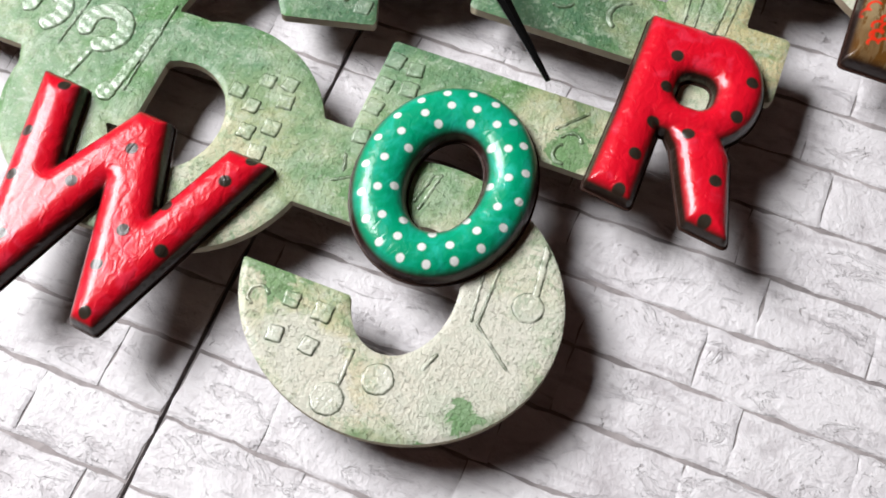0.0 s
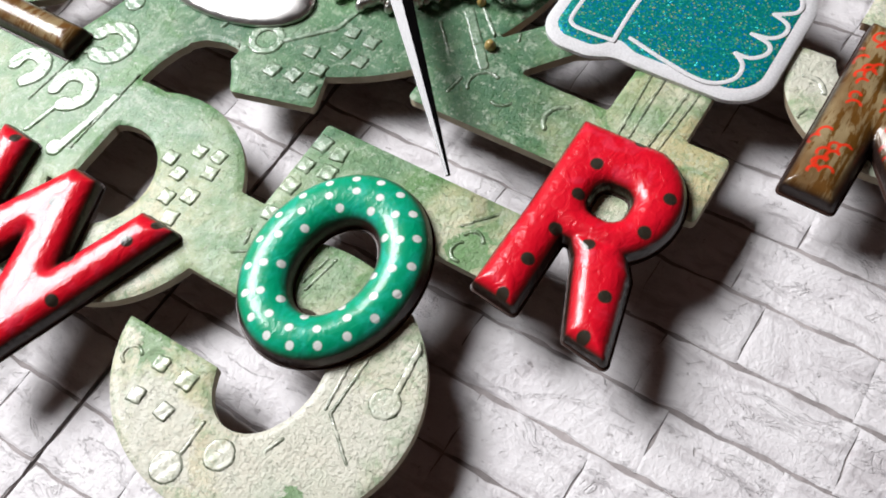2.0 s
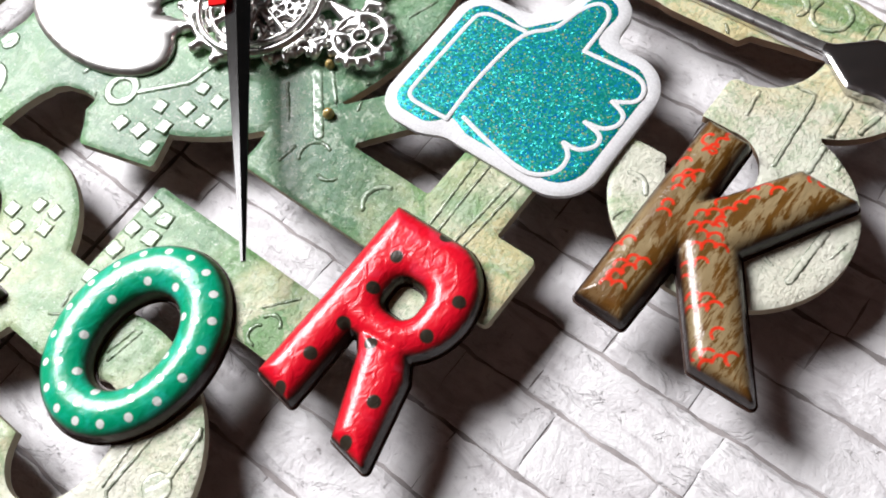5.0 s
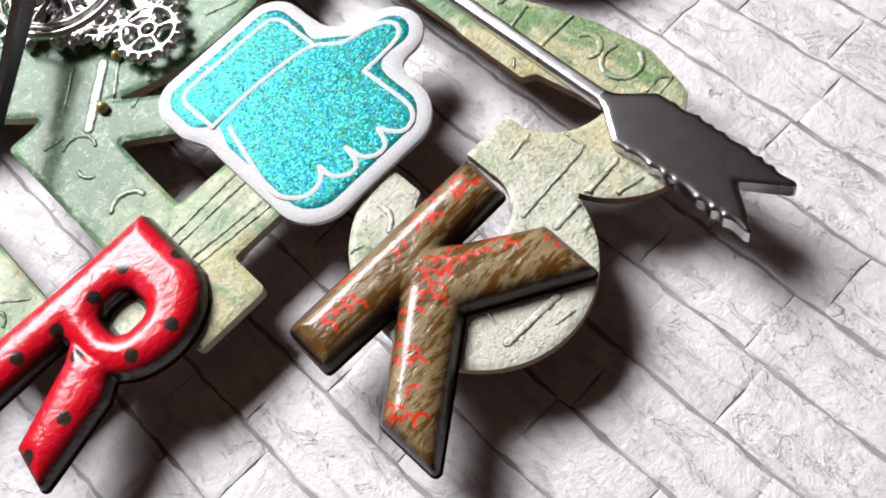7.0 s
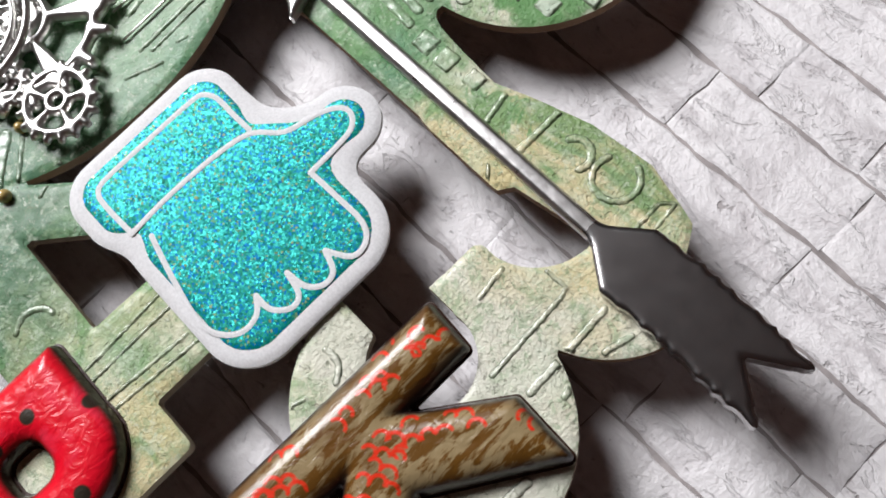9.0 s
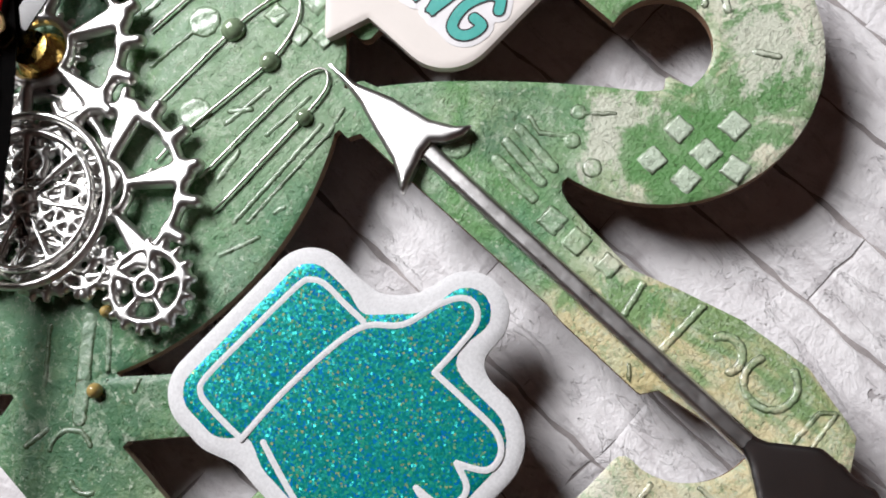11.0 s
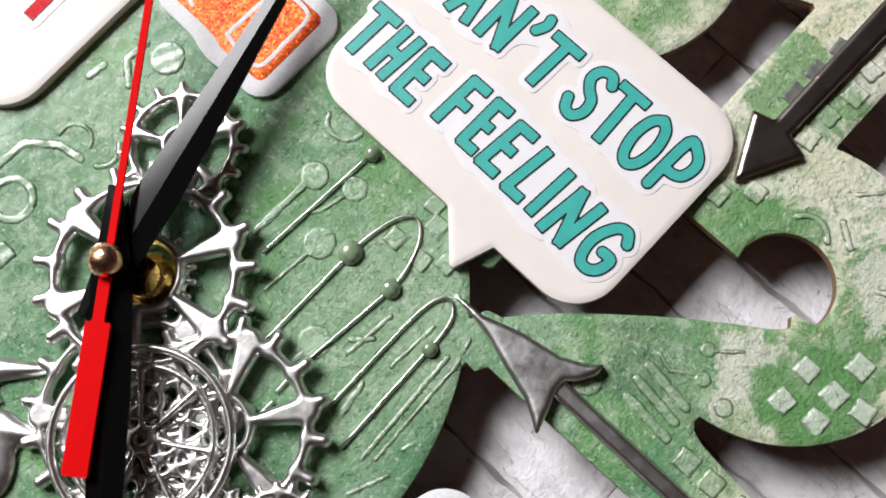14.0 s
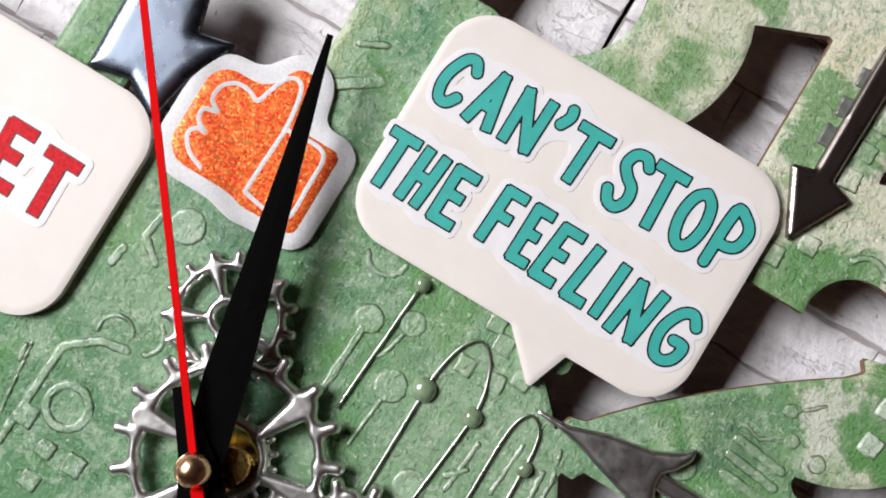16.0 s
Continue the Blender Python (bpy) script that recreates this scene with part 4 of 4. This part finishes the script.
gear(-2.4, 5.2, 13.0, 14.2, 1.8, 3.6, 17, 6, 5.6, "large silver gear charm with six spokes round the spindle", -0.08, 1.8, 1.9, 1.3)
gear(-2.0, 5.4, 12.4, 5.6, 1.1, 1.7, 18, 0, 0, "small silver cog ring round the spindle", 0.1, 1.2, 0.5, 0.6)
gear(22.6, -3.4, 12.6, 13.6, 1.8, 3.4, 17, 6, 5.0, "large silver gear charm with six spokes", 0.1, 1.8, 1.9, 1.25)
gear(12.2, -11.0, 11.8, 14.6, 1.6, 3.2, 17, 6, 5.0, "large silver gear charm beneath the spoked wheel", 0.3, 1.8, 1.9, 1.25)
gear(16.0, -12.2, 15.4, 13.6, 1.3, 0.01, 12, 0, 0, "silver ring charm lying on the gears", 0, 1.2, 0.5, 0.4)
gear(16.0, -12.2, 15.0, 10.9, 1.1, 0.01, 12, 7, 1.3, "silver spoked wheel charm lying on the gears", 0.3, 1.1, 0.55, 0.4)
gear(40.0, -7.6, 13.2, 5.6, 1.6, 1.7, 17, 5, 1.7, "small silver gear charm with five spokes", 0.2, 1.5, 1.0, 0.7)
gear(-13.4, 23.4, 12.2, 8.2, 1.4, 2.2, 15, 5, 2.8, "small silver gear charm above the spindle", 0.15, 1.5, 1.2, 0.95)
for gx, gy, gr, ph in ((22, -9.5, 4.8, 0.0), (10.5, -17, 5.2, 0.4), (25.5, -17, 4.2, 0.2), (17, -5.5, 4.6, 0.7), (8.5, -7.5, 4.2, 0.1), (30, -12.5, 3.8, 0.5), (17.5, -20.5, 4.2, 0.3)):
    gear(gx, gy, 13.2, gr, 1.1, 1.3, 14, 4, 1.4, "tiny silver gear charm heaped beneath the spoked wheel", ph, 1.4, 0.8, 0.6)
for px0, py0, pn in ((20, -12, 5), (12, -8, 4), (24, -9, 6), (14, -16, 5)):
    f = lambda x, y: melt(0.8, np.abs(disc(x, y, px0, py0, 2.6)) - 0.55, *[seg(x, y, px0, py0, px0 + 3.6 * math.cos(k * 2 * math.pi / pn), py0 + 3.6 * math.sin(k * 2 * math.pi / pn), 0.5) for k in range(pn)])
    tagged(part("gear_charm", slab("gear_charm", f, (px0 - 5, py0 - 5, px0 + 5, py0 + 5), 0.3, 14.3, 14.7, dome(0.8, 0.6)), SILVER), "tiny silver cog charm heaped beneath the spoked wheel", "gear charm", "clockwork gear charms")


def wing_field(x, y):
    body = melt(2.0, oval(x, y, -16, -33.5, 21.5, 10.8), seg(x, y, -14, -26, -1.5, -14.0, 3.0, 0.4), seg(x, y, -6, -30, 4.6, -22.6, 4.5, 0.4))
    return cut(body, poly(x, y, [(4, -20.5), (-5, -25), (0, -17)], 0.3))


wing = part("metal_leaf", slab("metal_leaf", wing_field, (-40, -48, 8, -10), 0.45, 11.2, 11.8, dome(1.5, 5.0)), SILVER)
tagged(wing, "polished silver leaf charm with pointed barbs beside the gears", "metal charm")

# ---- spindle and pointers ----
part("spindle_nut", lathe(CX + 3.2, CY + 1.2, [(4.6, 11.0), (4.6, 12.2), (3.8, 12.4), (3.8, 14.0), (3.2, 14.4), (3.0, 17.5)], 24), BRASS, clock, "brass nut and sleeve")
part("spindle", lathe(CX, CY, [(2.4, 11.0), (2.4, 17.0), (1.2, 17.4), (1.2, 22.0)], 20), BLACK, clock)


def pointer(name, tip, tail, z, wide, mat, label, narrow=0.5, ridge=0.06):
    dx, dy = tip[0] - CX, tip[1] - CY
    n = math.hypot(dx, dy)
    ux, uy = dx / n, dy / n
    to = lambda along, side: (CX + along * ux - side * uy, CY + along * uy + side * ux)
    mid = [(n, narrow), (n * 0.2, wide), (2, wide * 0.95), (-3, wide * 0.7), (-tail, 1.0)]
    bm = bmesh.new()
    point = lambda along, side, h: bm.verts.new((*(c / 1000 for c in to(along, side)), (z + h) / 1000))
    rows = [[point(a, w, 0), point(a, w, 0.4), point(a, 0, 0.4 + ridge * w), point(a, -w, 0.4), point(a, -w, 0)] for a, w in mid]
    for p, q in zip(rows, rows[1:]):
        for k in range(5):
            bm.faces.new((p[k], q[k], q[(k + 1) % 5], p[(k + 1) % 5]))
    bm.faces.new(rows[0])
    bm.faces.new(rows[-1][::-1])
    bmesh.ops.recalc_face_normals(bm, faces=bm.faces[:])
    return part(name, bm, mat, clock, label)


pointer("hour_hand", (-21.2, 68.0), 9, 19.4, 3.4, BLACK, "tapered black hour pointer", 0.45)
pointer("minute_hand", (58.4, -59.4), 12, 20.4, 3.3, BLACK, "tapered black minute pointer", 0.45, 0.24)
sa = radians(128)
sx, sy = math.cos(sa), math.sin(sa)
f2 = lambda x, y: join(seg(x, y, CX, CY, CX + 74 * sx, CY + 74 * sy, 0.55), seg(x, y, CX, CY, CX - 10 * sx, CY - 10 * sy, 0.9), box(x, y, CX - 20 * sx - 11, CY - 20 * sy - 1.9, CX - 20 * sx + 11, CY - 20 * sy + 1.9, 0.15, 128))
part("second_hand", slab("second_hand", f2, (-62, -30, 26, 62), 0.4, 22.2, 22.7), SECRED, clock, "thin red second pointer with a broad tail")
part("spindle_cap", lathe(CX, CY, [(2.3, 22.7), (2.6, 23.1), (2.6, 24.0), (2.1, 24.9), (1.2, 25.5), (0.3, 25.7)], 24), COPPER, clock, "rose gold domed cap")

# ---- arrow charms ----


def arrow_head(x, y):
    return poly(x, y, [(34.4, 35.7), (40, 36.1), (46, 38.2), (53, 39.6), (56.6, 41.4), (58.3, 43.0), (58.4, 41.4), (57, 38.9), (55.4, 37.4), (55.6, 35.3), (56.5, 33), (57.8, 28.9), (55.9, 30.2), (53.2, 31.6), (48, 33), (42.8, 34.6), (38.1, 35.4)], 0.2)


def fletching(x, y):
    nick = 0.42 * np.abs(np.sin(x * 0.95 + 0.7 * np.sin(x * 0.6))) * np.clip((x - 126) / 4, 0, 1) * (np.abs(y - 36.4) > 4)
    return melt(1.0, poly(x, y, [(117, 36.2), (124.8, 42.2), (133, 42.9), (146, 42.7), (154.0, 42.0), (145.4, 36.7), (153.8, 30.5), (146, 30.2), (139.4, 30.4), (125.2, 30.2)], 0.1) + nick, seg(x, y, 114, 36.2, 119, 36.2, 1.3))


arrow = thing("arrow_charm", 90, 36, 11.2, "long pewter arrow charm with a barbed head and split fletching", "arrow charm")
part("arrowhead", slab("arrowhead", arrow_head, (32, 26, 60, 46), 0.3, 11.2, 11.7, lambda q, x, y: 0.7 * (1 - np.exp(-q / 0.28)) + 0.05 * (x - 34)), HAMMERED, arrow)
part("shaft", slab("shaft", lambda x, y: seg(x, y, 55.8, 36.1, 118, 36.2, 1.5, 1.5), (53, 33, 121, 40), 0.35, 11.1, 11.6, lambda q, x, y: 0.9 * (1 - np.exp(-q / 0.22)) + 0.012 * (x - 56)), HAMMERED, arrow)
part("fletching", slab("fletching", fletching, (111, 26, 156, 46), 0.35, 11.3, 12.6, lambda q, x, y: 0.35 * (1 - np.exp(-q / 0.25)) + 0.045 * (x - 111)), PEWTER, arrow)


def dark_arrow(x, y):
    return join(poly(x, y, [(49, 88.6), (54, 78.4), (59.2, 88.2), (55.4, 89.4), (56.4, 140), (52, 140), (52.4, 89.6)], 0.2))


da = part("arrow_charm", slab("arrow_charm", dark_arrow, (46, 76, 62, 142), 0.35, 11.0, 12.2, dome(0.5, 0.8)), GUNMETAL)
tagged(da, "flat gunmetal arrow charm pointing down the numeral one", "arrow charm")


def steel_arrow(x, y):
    return poly(x, y, [(-53, 45.6), (-46.3, 47.2), (-40.2, 43.6), (-38.5, 52), (-35, 60), (-41, 58.6), (-44, 70), (-54, 70)], 0.2)


sa2 = part("arrow_charm", slab("arrow_charm", steel_arrow, (-56, 41, -32, 72), 0.35, 11.4, 12.2, dome(0.9, 2.5)), STEEL)
tagged(sa2, "steel arrow charm tucked behind a card", "arrow charm")

# ---- raised circuit shapes on the clock's board ----


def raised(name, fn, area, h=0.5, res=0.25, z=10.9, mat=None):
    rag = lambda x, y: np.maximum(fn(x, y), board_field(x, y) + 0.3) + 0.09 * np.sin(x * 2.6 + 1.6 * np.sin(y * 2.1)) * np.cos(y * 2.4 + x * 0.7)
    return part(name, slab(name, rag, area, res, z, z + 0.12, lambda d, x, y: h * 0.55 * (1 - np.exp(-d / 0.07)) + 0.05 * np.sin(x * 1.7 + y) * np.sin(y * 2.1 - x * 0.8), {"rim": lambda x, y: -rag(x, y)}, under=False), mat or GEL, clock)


def square(x, y, s=3.3, turn=0.0, mat=None):
    raised("raised_square", lambda u, v: box(u, v, x - s / 2, y - s / 2, x + s / 2, y + s / 2, 0.3, turn), (x - s, y - s, x + s, y + s), 0.55, mat=mat)


def pad(x, y, r):
    raised("raised_disc", lambda u, v: disc(u, v, x, y, r), (x - r - 1, y - r - 1, x + r + 1, y + r + 1), 0.42)


def hoop(x, y, r, a0=0, a1=360, wide=0.75):
    raised("raised_ring", lambda u, v: arc(u, v, x, y, r, a0, a1, wide), (x - r - 2, y - r - 2, x + r + 2, y + r + 2), 0.5)


def trace(wide, *pts):
    xs, ys = [p[0] for p in pts], [p[1] for p in pts]
    raised("raised_trace", lambda u, v: line(u, v, pts, max(wide * 0.8, 0.34)), (min(xs) - wide - 1, min(ys) - wide - 1, max(xs) + wide + 1, max(ys) + wide + 1), 0.45)


jig = random.Random(3)
SQUARES = [
    [(81.0, 63.6), (81.2, 57.6), (86.4, 63.5), (86.5, 69.3), (86.6, 58.6), (91.0, 64.4), (76.8, 41.1), (81.7, 41.2), (87.4, 41.7)],
    [(52.2, 100.8), (52.1, 95.6), (52.4, 106.3), (57.9, 106.4), (58.8, 101.7), (57.9, 96.3), (57.7, 79.3), (53.3, 75.2), (57.6, 91.4)],
    [(30.0, -112.2), (36.0, -112.4), (29.9, -119.0), (36.3, -118.9), (27.9, -59.9), (27.9, -65.6), (33.0, -65.0), (28.3, -70.9), (28.3, -77.7), (32.3, -60.5)],
    [(6.9, -73.1), (6.4, -79.2), (11.1, -72.3), (11.8, -76.2), (7.5, -84.6), (11.8, -82.3), (11.3, -88.0), (2.3, -77.0)],
    [(12.1, -42.0), (17.5, -39.2), (7.3, -49.6), (12.1, -48.7), (16.2, -45.2), (17.1, -50.6), (17.2, -33.8), (22.6, -39.6), (22.1, -34.3)],
    [(21.7, 35.9), (27.0, 36.0), (25.3, 41.7), (22.6, 44.0), (30.4, 38.4), (-27.5, -8.9), (-22.3, -8.8), (-27.2, -14.3), (-33, -6)],
]
for spots in SQUARES:
    for x, y in spots:
        square(x + jig.uniform(-0.2, 0.2), y, jig.uniform(3.0, 3.7), jig.uniform(-7, 7), CREAMGEL if y > 50 and x > 70 else GREYGEL if y > 90 and x < 55 else None)
for x, y, r in ((69.3, -98.5, 2.9), (49.9, -120.0, 2.9), (43.2, -126.3, 3.0), (5.2, 34.4, 2.4), (11.4, 37.2, 2.2), (13.4, 27.2, 2.7), (23.8, 15.6, 2.7), (-26.6, 32.0, 3.0), (58.0, 40.0, 2.5), (68.2, 55.8, 1.2), (75.6, 50.8, 1.5), (70.6, 51.9, 1.3), (-32.4, -48.6, 2.4), (-21.5, -86.5, 2.2)):
    pad(x, y, r)
for x, y, r, a0, a1, wd in ((1.2, -43.6, 3.2, -20, 330, 1.0), (-29.4, -59.8, 4.2, -110, 170, 1.9), (-28.6, -73.6, 4.0, -80, 200, 1.9), (-42, -73.5, 3.6, -60, 190, 1.9), (-28, -1.6, 3.4, 0, 360, 0.8), (114.6, 44.6, 3.6, 150, 430, 0.6), (107.4, 43.2, 2.6, -30, 150, 0.7),
                            (-27.6, 12, 2.8, 20, 200, 0.4), (-23.4, 14, 3.0, -60, 60, 0.5), (48.6, -33.2, 3.2, 60, 220, 0.45), (53.2, -33.2, 3.0, 250, 330, 0.45), (66.8, -34.0, 3.6, 100, 230, 0.6), (24.2, -113.6, 1.8, 30, 250, 0.4), (2.6, 44.4, 3.2, 200, 360, 0.5), (67.6, 79.0, 3.4, 30, 150, 0.6), (103.4, -7.0, 3.6, 20, 110, 0.6),
                            (65.6, -64.6, 2.0, 20, 160, 0.4), (65.0, -67.4, 2.0, 120, 280, 0.4)):
    hoop(x, y, r, a0, a1, wd)
for wide, *pts in (
    (0.9, (69.8, -95.6), (68.8, -86.5)), (0.6, (44.0, -123.2), (43.9, -117)), (0.35, (62.1, -93.2), (62.2, -104.6), (69.6, -110.4)), (0.3, (59.6, -93.5), (60.9, -104.4)), (0.5, (57.6, -112.2), (56.4, -115.4)),
    (0.3, (62.1, -62.7), (66.9, -57.4)), (0.4, (44.2, -87.6), (45.6, -79.9)), (0.3, (42.9, -86.6), (44.2, -80.4)), (0.5, (27.4, -82.4), (28.2, -85.4)), (0.4, (27.0, -88), (31.6, -85.3)),
    (1.5, (-20.6, -86), (-18.6, -71)), (0.3, (-18.4, -85), (-17.8, -64)), (0.9, (-28.6, -78), (-30.4, -86)), (0.4, (-35.6, -80), (-34.6, -66)), (0.8, (-33, -64.6), (-31.5, -62.5)),
    (0.9, (5, -42), (13.3, -34.2), (14.4, -29)), (0.8, (-9.8, -45), (-9.4, -40.6), (-5.9, -38.2), (-0.1, -38.0), (3.8, -36.3)), (0.5, (-3.4, -47.4), (-2.8, -49.4)),
    (1.5, (35.8, -18), (46.0, -29)), (0.6, (37.2, -15), (44.6, -21.8)), (0.5, (31.9, -23), (38.2, -29.6)), (0.6, (43.0, -37.6), (43.6, -33.8)), (0.3, (49.2, -20.4), (46.8, -14.2)),
    (0.3, (76.6, -14), (77.5, -33.3)), (0.35, (79.4, -14), (79.6, -33)), (0.35, (86.8, -16.5), (85.5, -33)), (0.3, (84.8, -17), (83.6, -33)),
    (1.1, (63.5, 48.0), (71.4, 47.0)), (1.1, (63.6, 45.2), (71.6, 44.2)), (1.1, (64.2, 42.3), (72.4, 41.6)), (0.45, (68.6, 55.9), (72.4, 59.2)), (0.5, (63.3, 50.4), (66.2, 49.6), (70.2, 52.4)),
    (0.7, (92.7, 43.0), (93.6, 38.2)), (0.8, (100.8, 46.4), (100.8, 37.6)), (0.4, (123.6, 47.6), (121.8, 46.0), (122.0, 40.6)), (0.35, (123.6, 47.6), (124.2, 40.6)), (0.4, (99.0, 33.2), (100.6, 31.4)),
    (0.6, (112.2, 23.0), (112.9, 17.8)), (0.6, (121.4, 25.4), (122.4, 11.0)), (0.5, (117.2, 27.4), (121.0, 27.6), (121.6, 25.0)), (0.8, (127.1, 29.0), (128.0, 13.0)), (0.7, (132.4, 28.8), (131.4, 24.6)), (0.7, (131.2, 18.2), (131.8, 16.0)), (1.0, (136.4, 4.0), (136.0, -7.0)), (0.4, (140.2, 4.0), (139.6, 0.4)), (0.5, (130.0, -5.4), (132.2, -6.0)), (0.5, (99.2, -12.6), (100.6, -9.8)), (0.5, (104.4, -13.2), (105.4, -10.6)),
    (0.9, (5.0, 32.6), (4.6, 21.4)), (0.5, (11.0, 35.2), (10.0, 31.2), (8.8, 29.4)), (0.5, (13.2, 24.6), (12.4, 16.2)), (0.6, (23.6, 13.2), (23.4, 10.6)), (0.7, (27.8, 19.8), (30.0, 22.2)), (0.7, (33.7, 16), (34.5, 10.8)), (0.3, (41.0, 32.2), (42.2, 28), (43.0, 9.3)), (0.6, (40.4, 28), (41.4, 8)), (0.6, (29.6, 26.5), (28.8, 18)), (0.5, (35.6, 30), (35.0, 21)), (0.5, (45, 13.4), (45.6, 15)), (0.5, (46, 9), (43.6, 3)),
    (1.0, (-33.6, 24.0), (-34.0, 21.2)), (0.9, (-31.0, 31.4), (-31.6, 27.4), (-28.0, 24.4)), (1.0, (-24.6, 10.6), (-29.0, 9.8), (-33.6, 6.0), (-34.4, -11.4)), (0.7, (-38.6, 3.2), (-38.4, 0.8)), (0.35, (-36, -12), (-38, 4)),
    (1.3, (-20, 62), (-12.6, 67)), (0.8, (-18.6, 70.5), (-14.6, 72.4)), (0.8, (70.4, 84.6), (73.8, 82.2)), (0.7, (81.2, 79.9), (84, 81.5)), (0.5, (72.0, 92.5), (69.2, 89.5)),
):
    trace(wide, *pts)
for x, y, r in ((44.9, -24.4, 1.2), (37.2, -15.2, 1.0)):
    tagged(part("bead", lathe(x, y, [(0.9 * r, 11.0), (r, 11.4), (r, 12.0), (0.6 * r, 12.8), (0.2 * r, 13.0)], 16), AMBER), "tiny amber bead on the green board", "bead", "beads on the wire pins")

# ---- bent wire pins with beads ----


def pin(points, label):
    pts = []
    for a, b, c, d in zip([points[0]] + points, points, points[1:], points[2:] + [points[-1]]):
        for k in range(5):
            t = k / 5
            pts.append(tuple(0.5 * (2 * b[i] + (c[i] - a[i]) * t + (2 * a[i] - 5 * b[i] + 4 * c[i] - d[i]) * t * t + (3 * b[i] - a[i] - 3 * c[i] + d[i]) * t ** 3) for i in range(2)) + (11.55,))
    pts.append((*points[-1], 11.55))
    return tagged(part("wire_pin", tube(pts, 0.22), PINW), label, "wire pin", "bent wire pins on the clock")


pin([(18, 6), (18.1, 11), (18.2, 28), (18.4, 33), (19.6, 38), (21.8, 40.4), (24.2, 38.8), (25.8, 35.6), (26.7, 31), (26.4, 26), (25, 11.5), (25, 6)], "silver wire bent into a hairpin on the green board")
pin([(32.4, 9), (32.3, 20), (32.4, 30), (33.4, 33.8), (34.9, 34.6), (36.6, 33), (37.3, 30), (37.5, 25), (38.0, 7)], "silver wire bent into a hairpin on the green board")
pin([(8.0, 20), (8.6, 30), (9.4, 42.6)], "straight silver wire on the green board")
pin([(25.5, 1), (25.5, 3), (25.6, 5)], "straight silver wire on the green board")
for bx, by, br in ((18.1, 29.4, 1.9), (26.6, 29.6, 1.6), (37.5, 27.0, 1.3), (9.5, 43.2, 1.3)):
    ob = part("bead", lathe(bx, by, [(1.05 * br, 10.9), (1.08 * br, 11.2), (br, 11.7), (0.8 * br, 12.2), (0.5 * br, 12.55), (0.15 * br, 12.65)], 20), BEAD)
    tagged(ob, "milky green resin bead on a wire pin", "bead", "beads on the wire pins")

# ---- bricks ----


def brick_mesh(x0, y0, x1, y1, h, rnd):
    """One brick face with a wandering outline: ragged along the courses, rounded off into its neighbours at the ends."""
    bm = bmesh.new()
    pa, pb, pc = (rnd.uniform(0, 6.3) for _ in range(3))
    wave = lambda u: 0.22 * math.sin(u * 0.42 + pa) + 0.14 * math.sin(u * 1.1 + pb) + 0.08 * math.sin(u * 2.3 + pc)
    n = max(4, int((x1 - x0) / 2.2))
    outline = [(x0 + (x1 - x0) * k / n, y0 + wave(k * 2.2), 0.5 if k else 1.1, 1, 0 if k else 1) for k in range(n)]
    outline += [(x1 + wave(9 + k * 3.0), y0 + (y1 - y0) * k / 4, 1.1, 1 if k == 0 else 0, -1) for k in range(4)]
    outline += [(x1 - (x1 - x0) * k / n, y1 + wave(40 + k * 2.2), 0.5 if k else 1.1, -1, 0 if k else -1) for k in range(n)]
    outline += [(x0 + wave(70 + k * 3.0), y1 - (y1 - y0) * k / 4, 1.1, -1 if k == 0 else 0, 1) for k in range(4)]
    low = [bm.verts.new((ox / 1000, oy / 1000, -0.00044 if sx else -0.00058)) for ox, oy, w, sy, sx in outline]
    high = [bm.verts.new(((ox + sx * w * rnd.uniform(0.6, 1.2)) / 1000, (oy + sy * 0.45 * rnd.uniform(0.5, 1.4)) / 1000, h / 1000)) for ox, oy, w, sy, sx in outline]
    m = len(low)
    for k in range(m):
        bm.faces.new((low[k], low[(k + 1) % m], high[(k + 1) % m], high[k])).smooth = True
    bm.faces.new(high)
    return bm


rnd = random.Random(11)
ROW, GAP = 13.14, 0.12
ENDS = {-5: [6.5], -4: [-9, 10], -3: [33], -2: [104], -1: [111, 132], 0: [101], 1: [71, 109, 130], 2: [102], 3: [115, 136], 5: [115, 133], 6: [145], 7: [178], 8: [166], 9: [139], 10: [167], 11: [81, 141], 12: [111], 13: [138], 14: [106]}
far = {board_l: bmesh.new(), board_r: bmesh.new()}
for k in range(-19, 36):
    y0 = -111.4 + ROW * (k + 1)
    y1 = y0 + ROW
    row = list(ENDS.get(k, [108 + (14 if k % 2 else 0)]))
    while row[0] > -430:
        row.insert(0, row[0] - rnd.choice((rnd.uniform(19, 23), rnd.uniform(30, 37), rnd.uniform(30, 37))))
    while row[-1] < 590:
        row.append(row[-1] + rnd.choice((rnd.uniform(19, 23), rnd.uniform(30, 37), rnd.uniform(30, 37))))
    row = [v for v in row if abs(v - SEAM) > 6]
    for x0, x1 in zip(row, row[1:]):
        for lo, hi, owner in ((-420, SEAM - 0.55, board_l), (SEAM + 0.55, 580, board_r)):
            a, b = max(x0 + GAP / 2, lo), min(x1 - GAP / 2, hi)
            if b - a > 4 and -359 < y0 and y1 < 359:
                bm = brick_mesh(a, y0 + rnd.uniform(0.3, 0.6), b, y1 - rnd.uniform(0.1, 0.35), rnd.uniform(-0.3, -0.2), rnd)
                if -75 < x0 < 215 and -180 < y0 < 135:
                    part("brick", bm, BRICK, owner)
                else:
                    me = bpy.data.meshes.new("brick")
                    bm.to_mesh(me)
                    bm.free()
                    far[owner].from_mesh(me)
                    bpy.data.meshes.remove(me)
for owner, bm in far.items():
    tagged(part("brickwork", bm, BRICK, owner), kind="stuff")
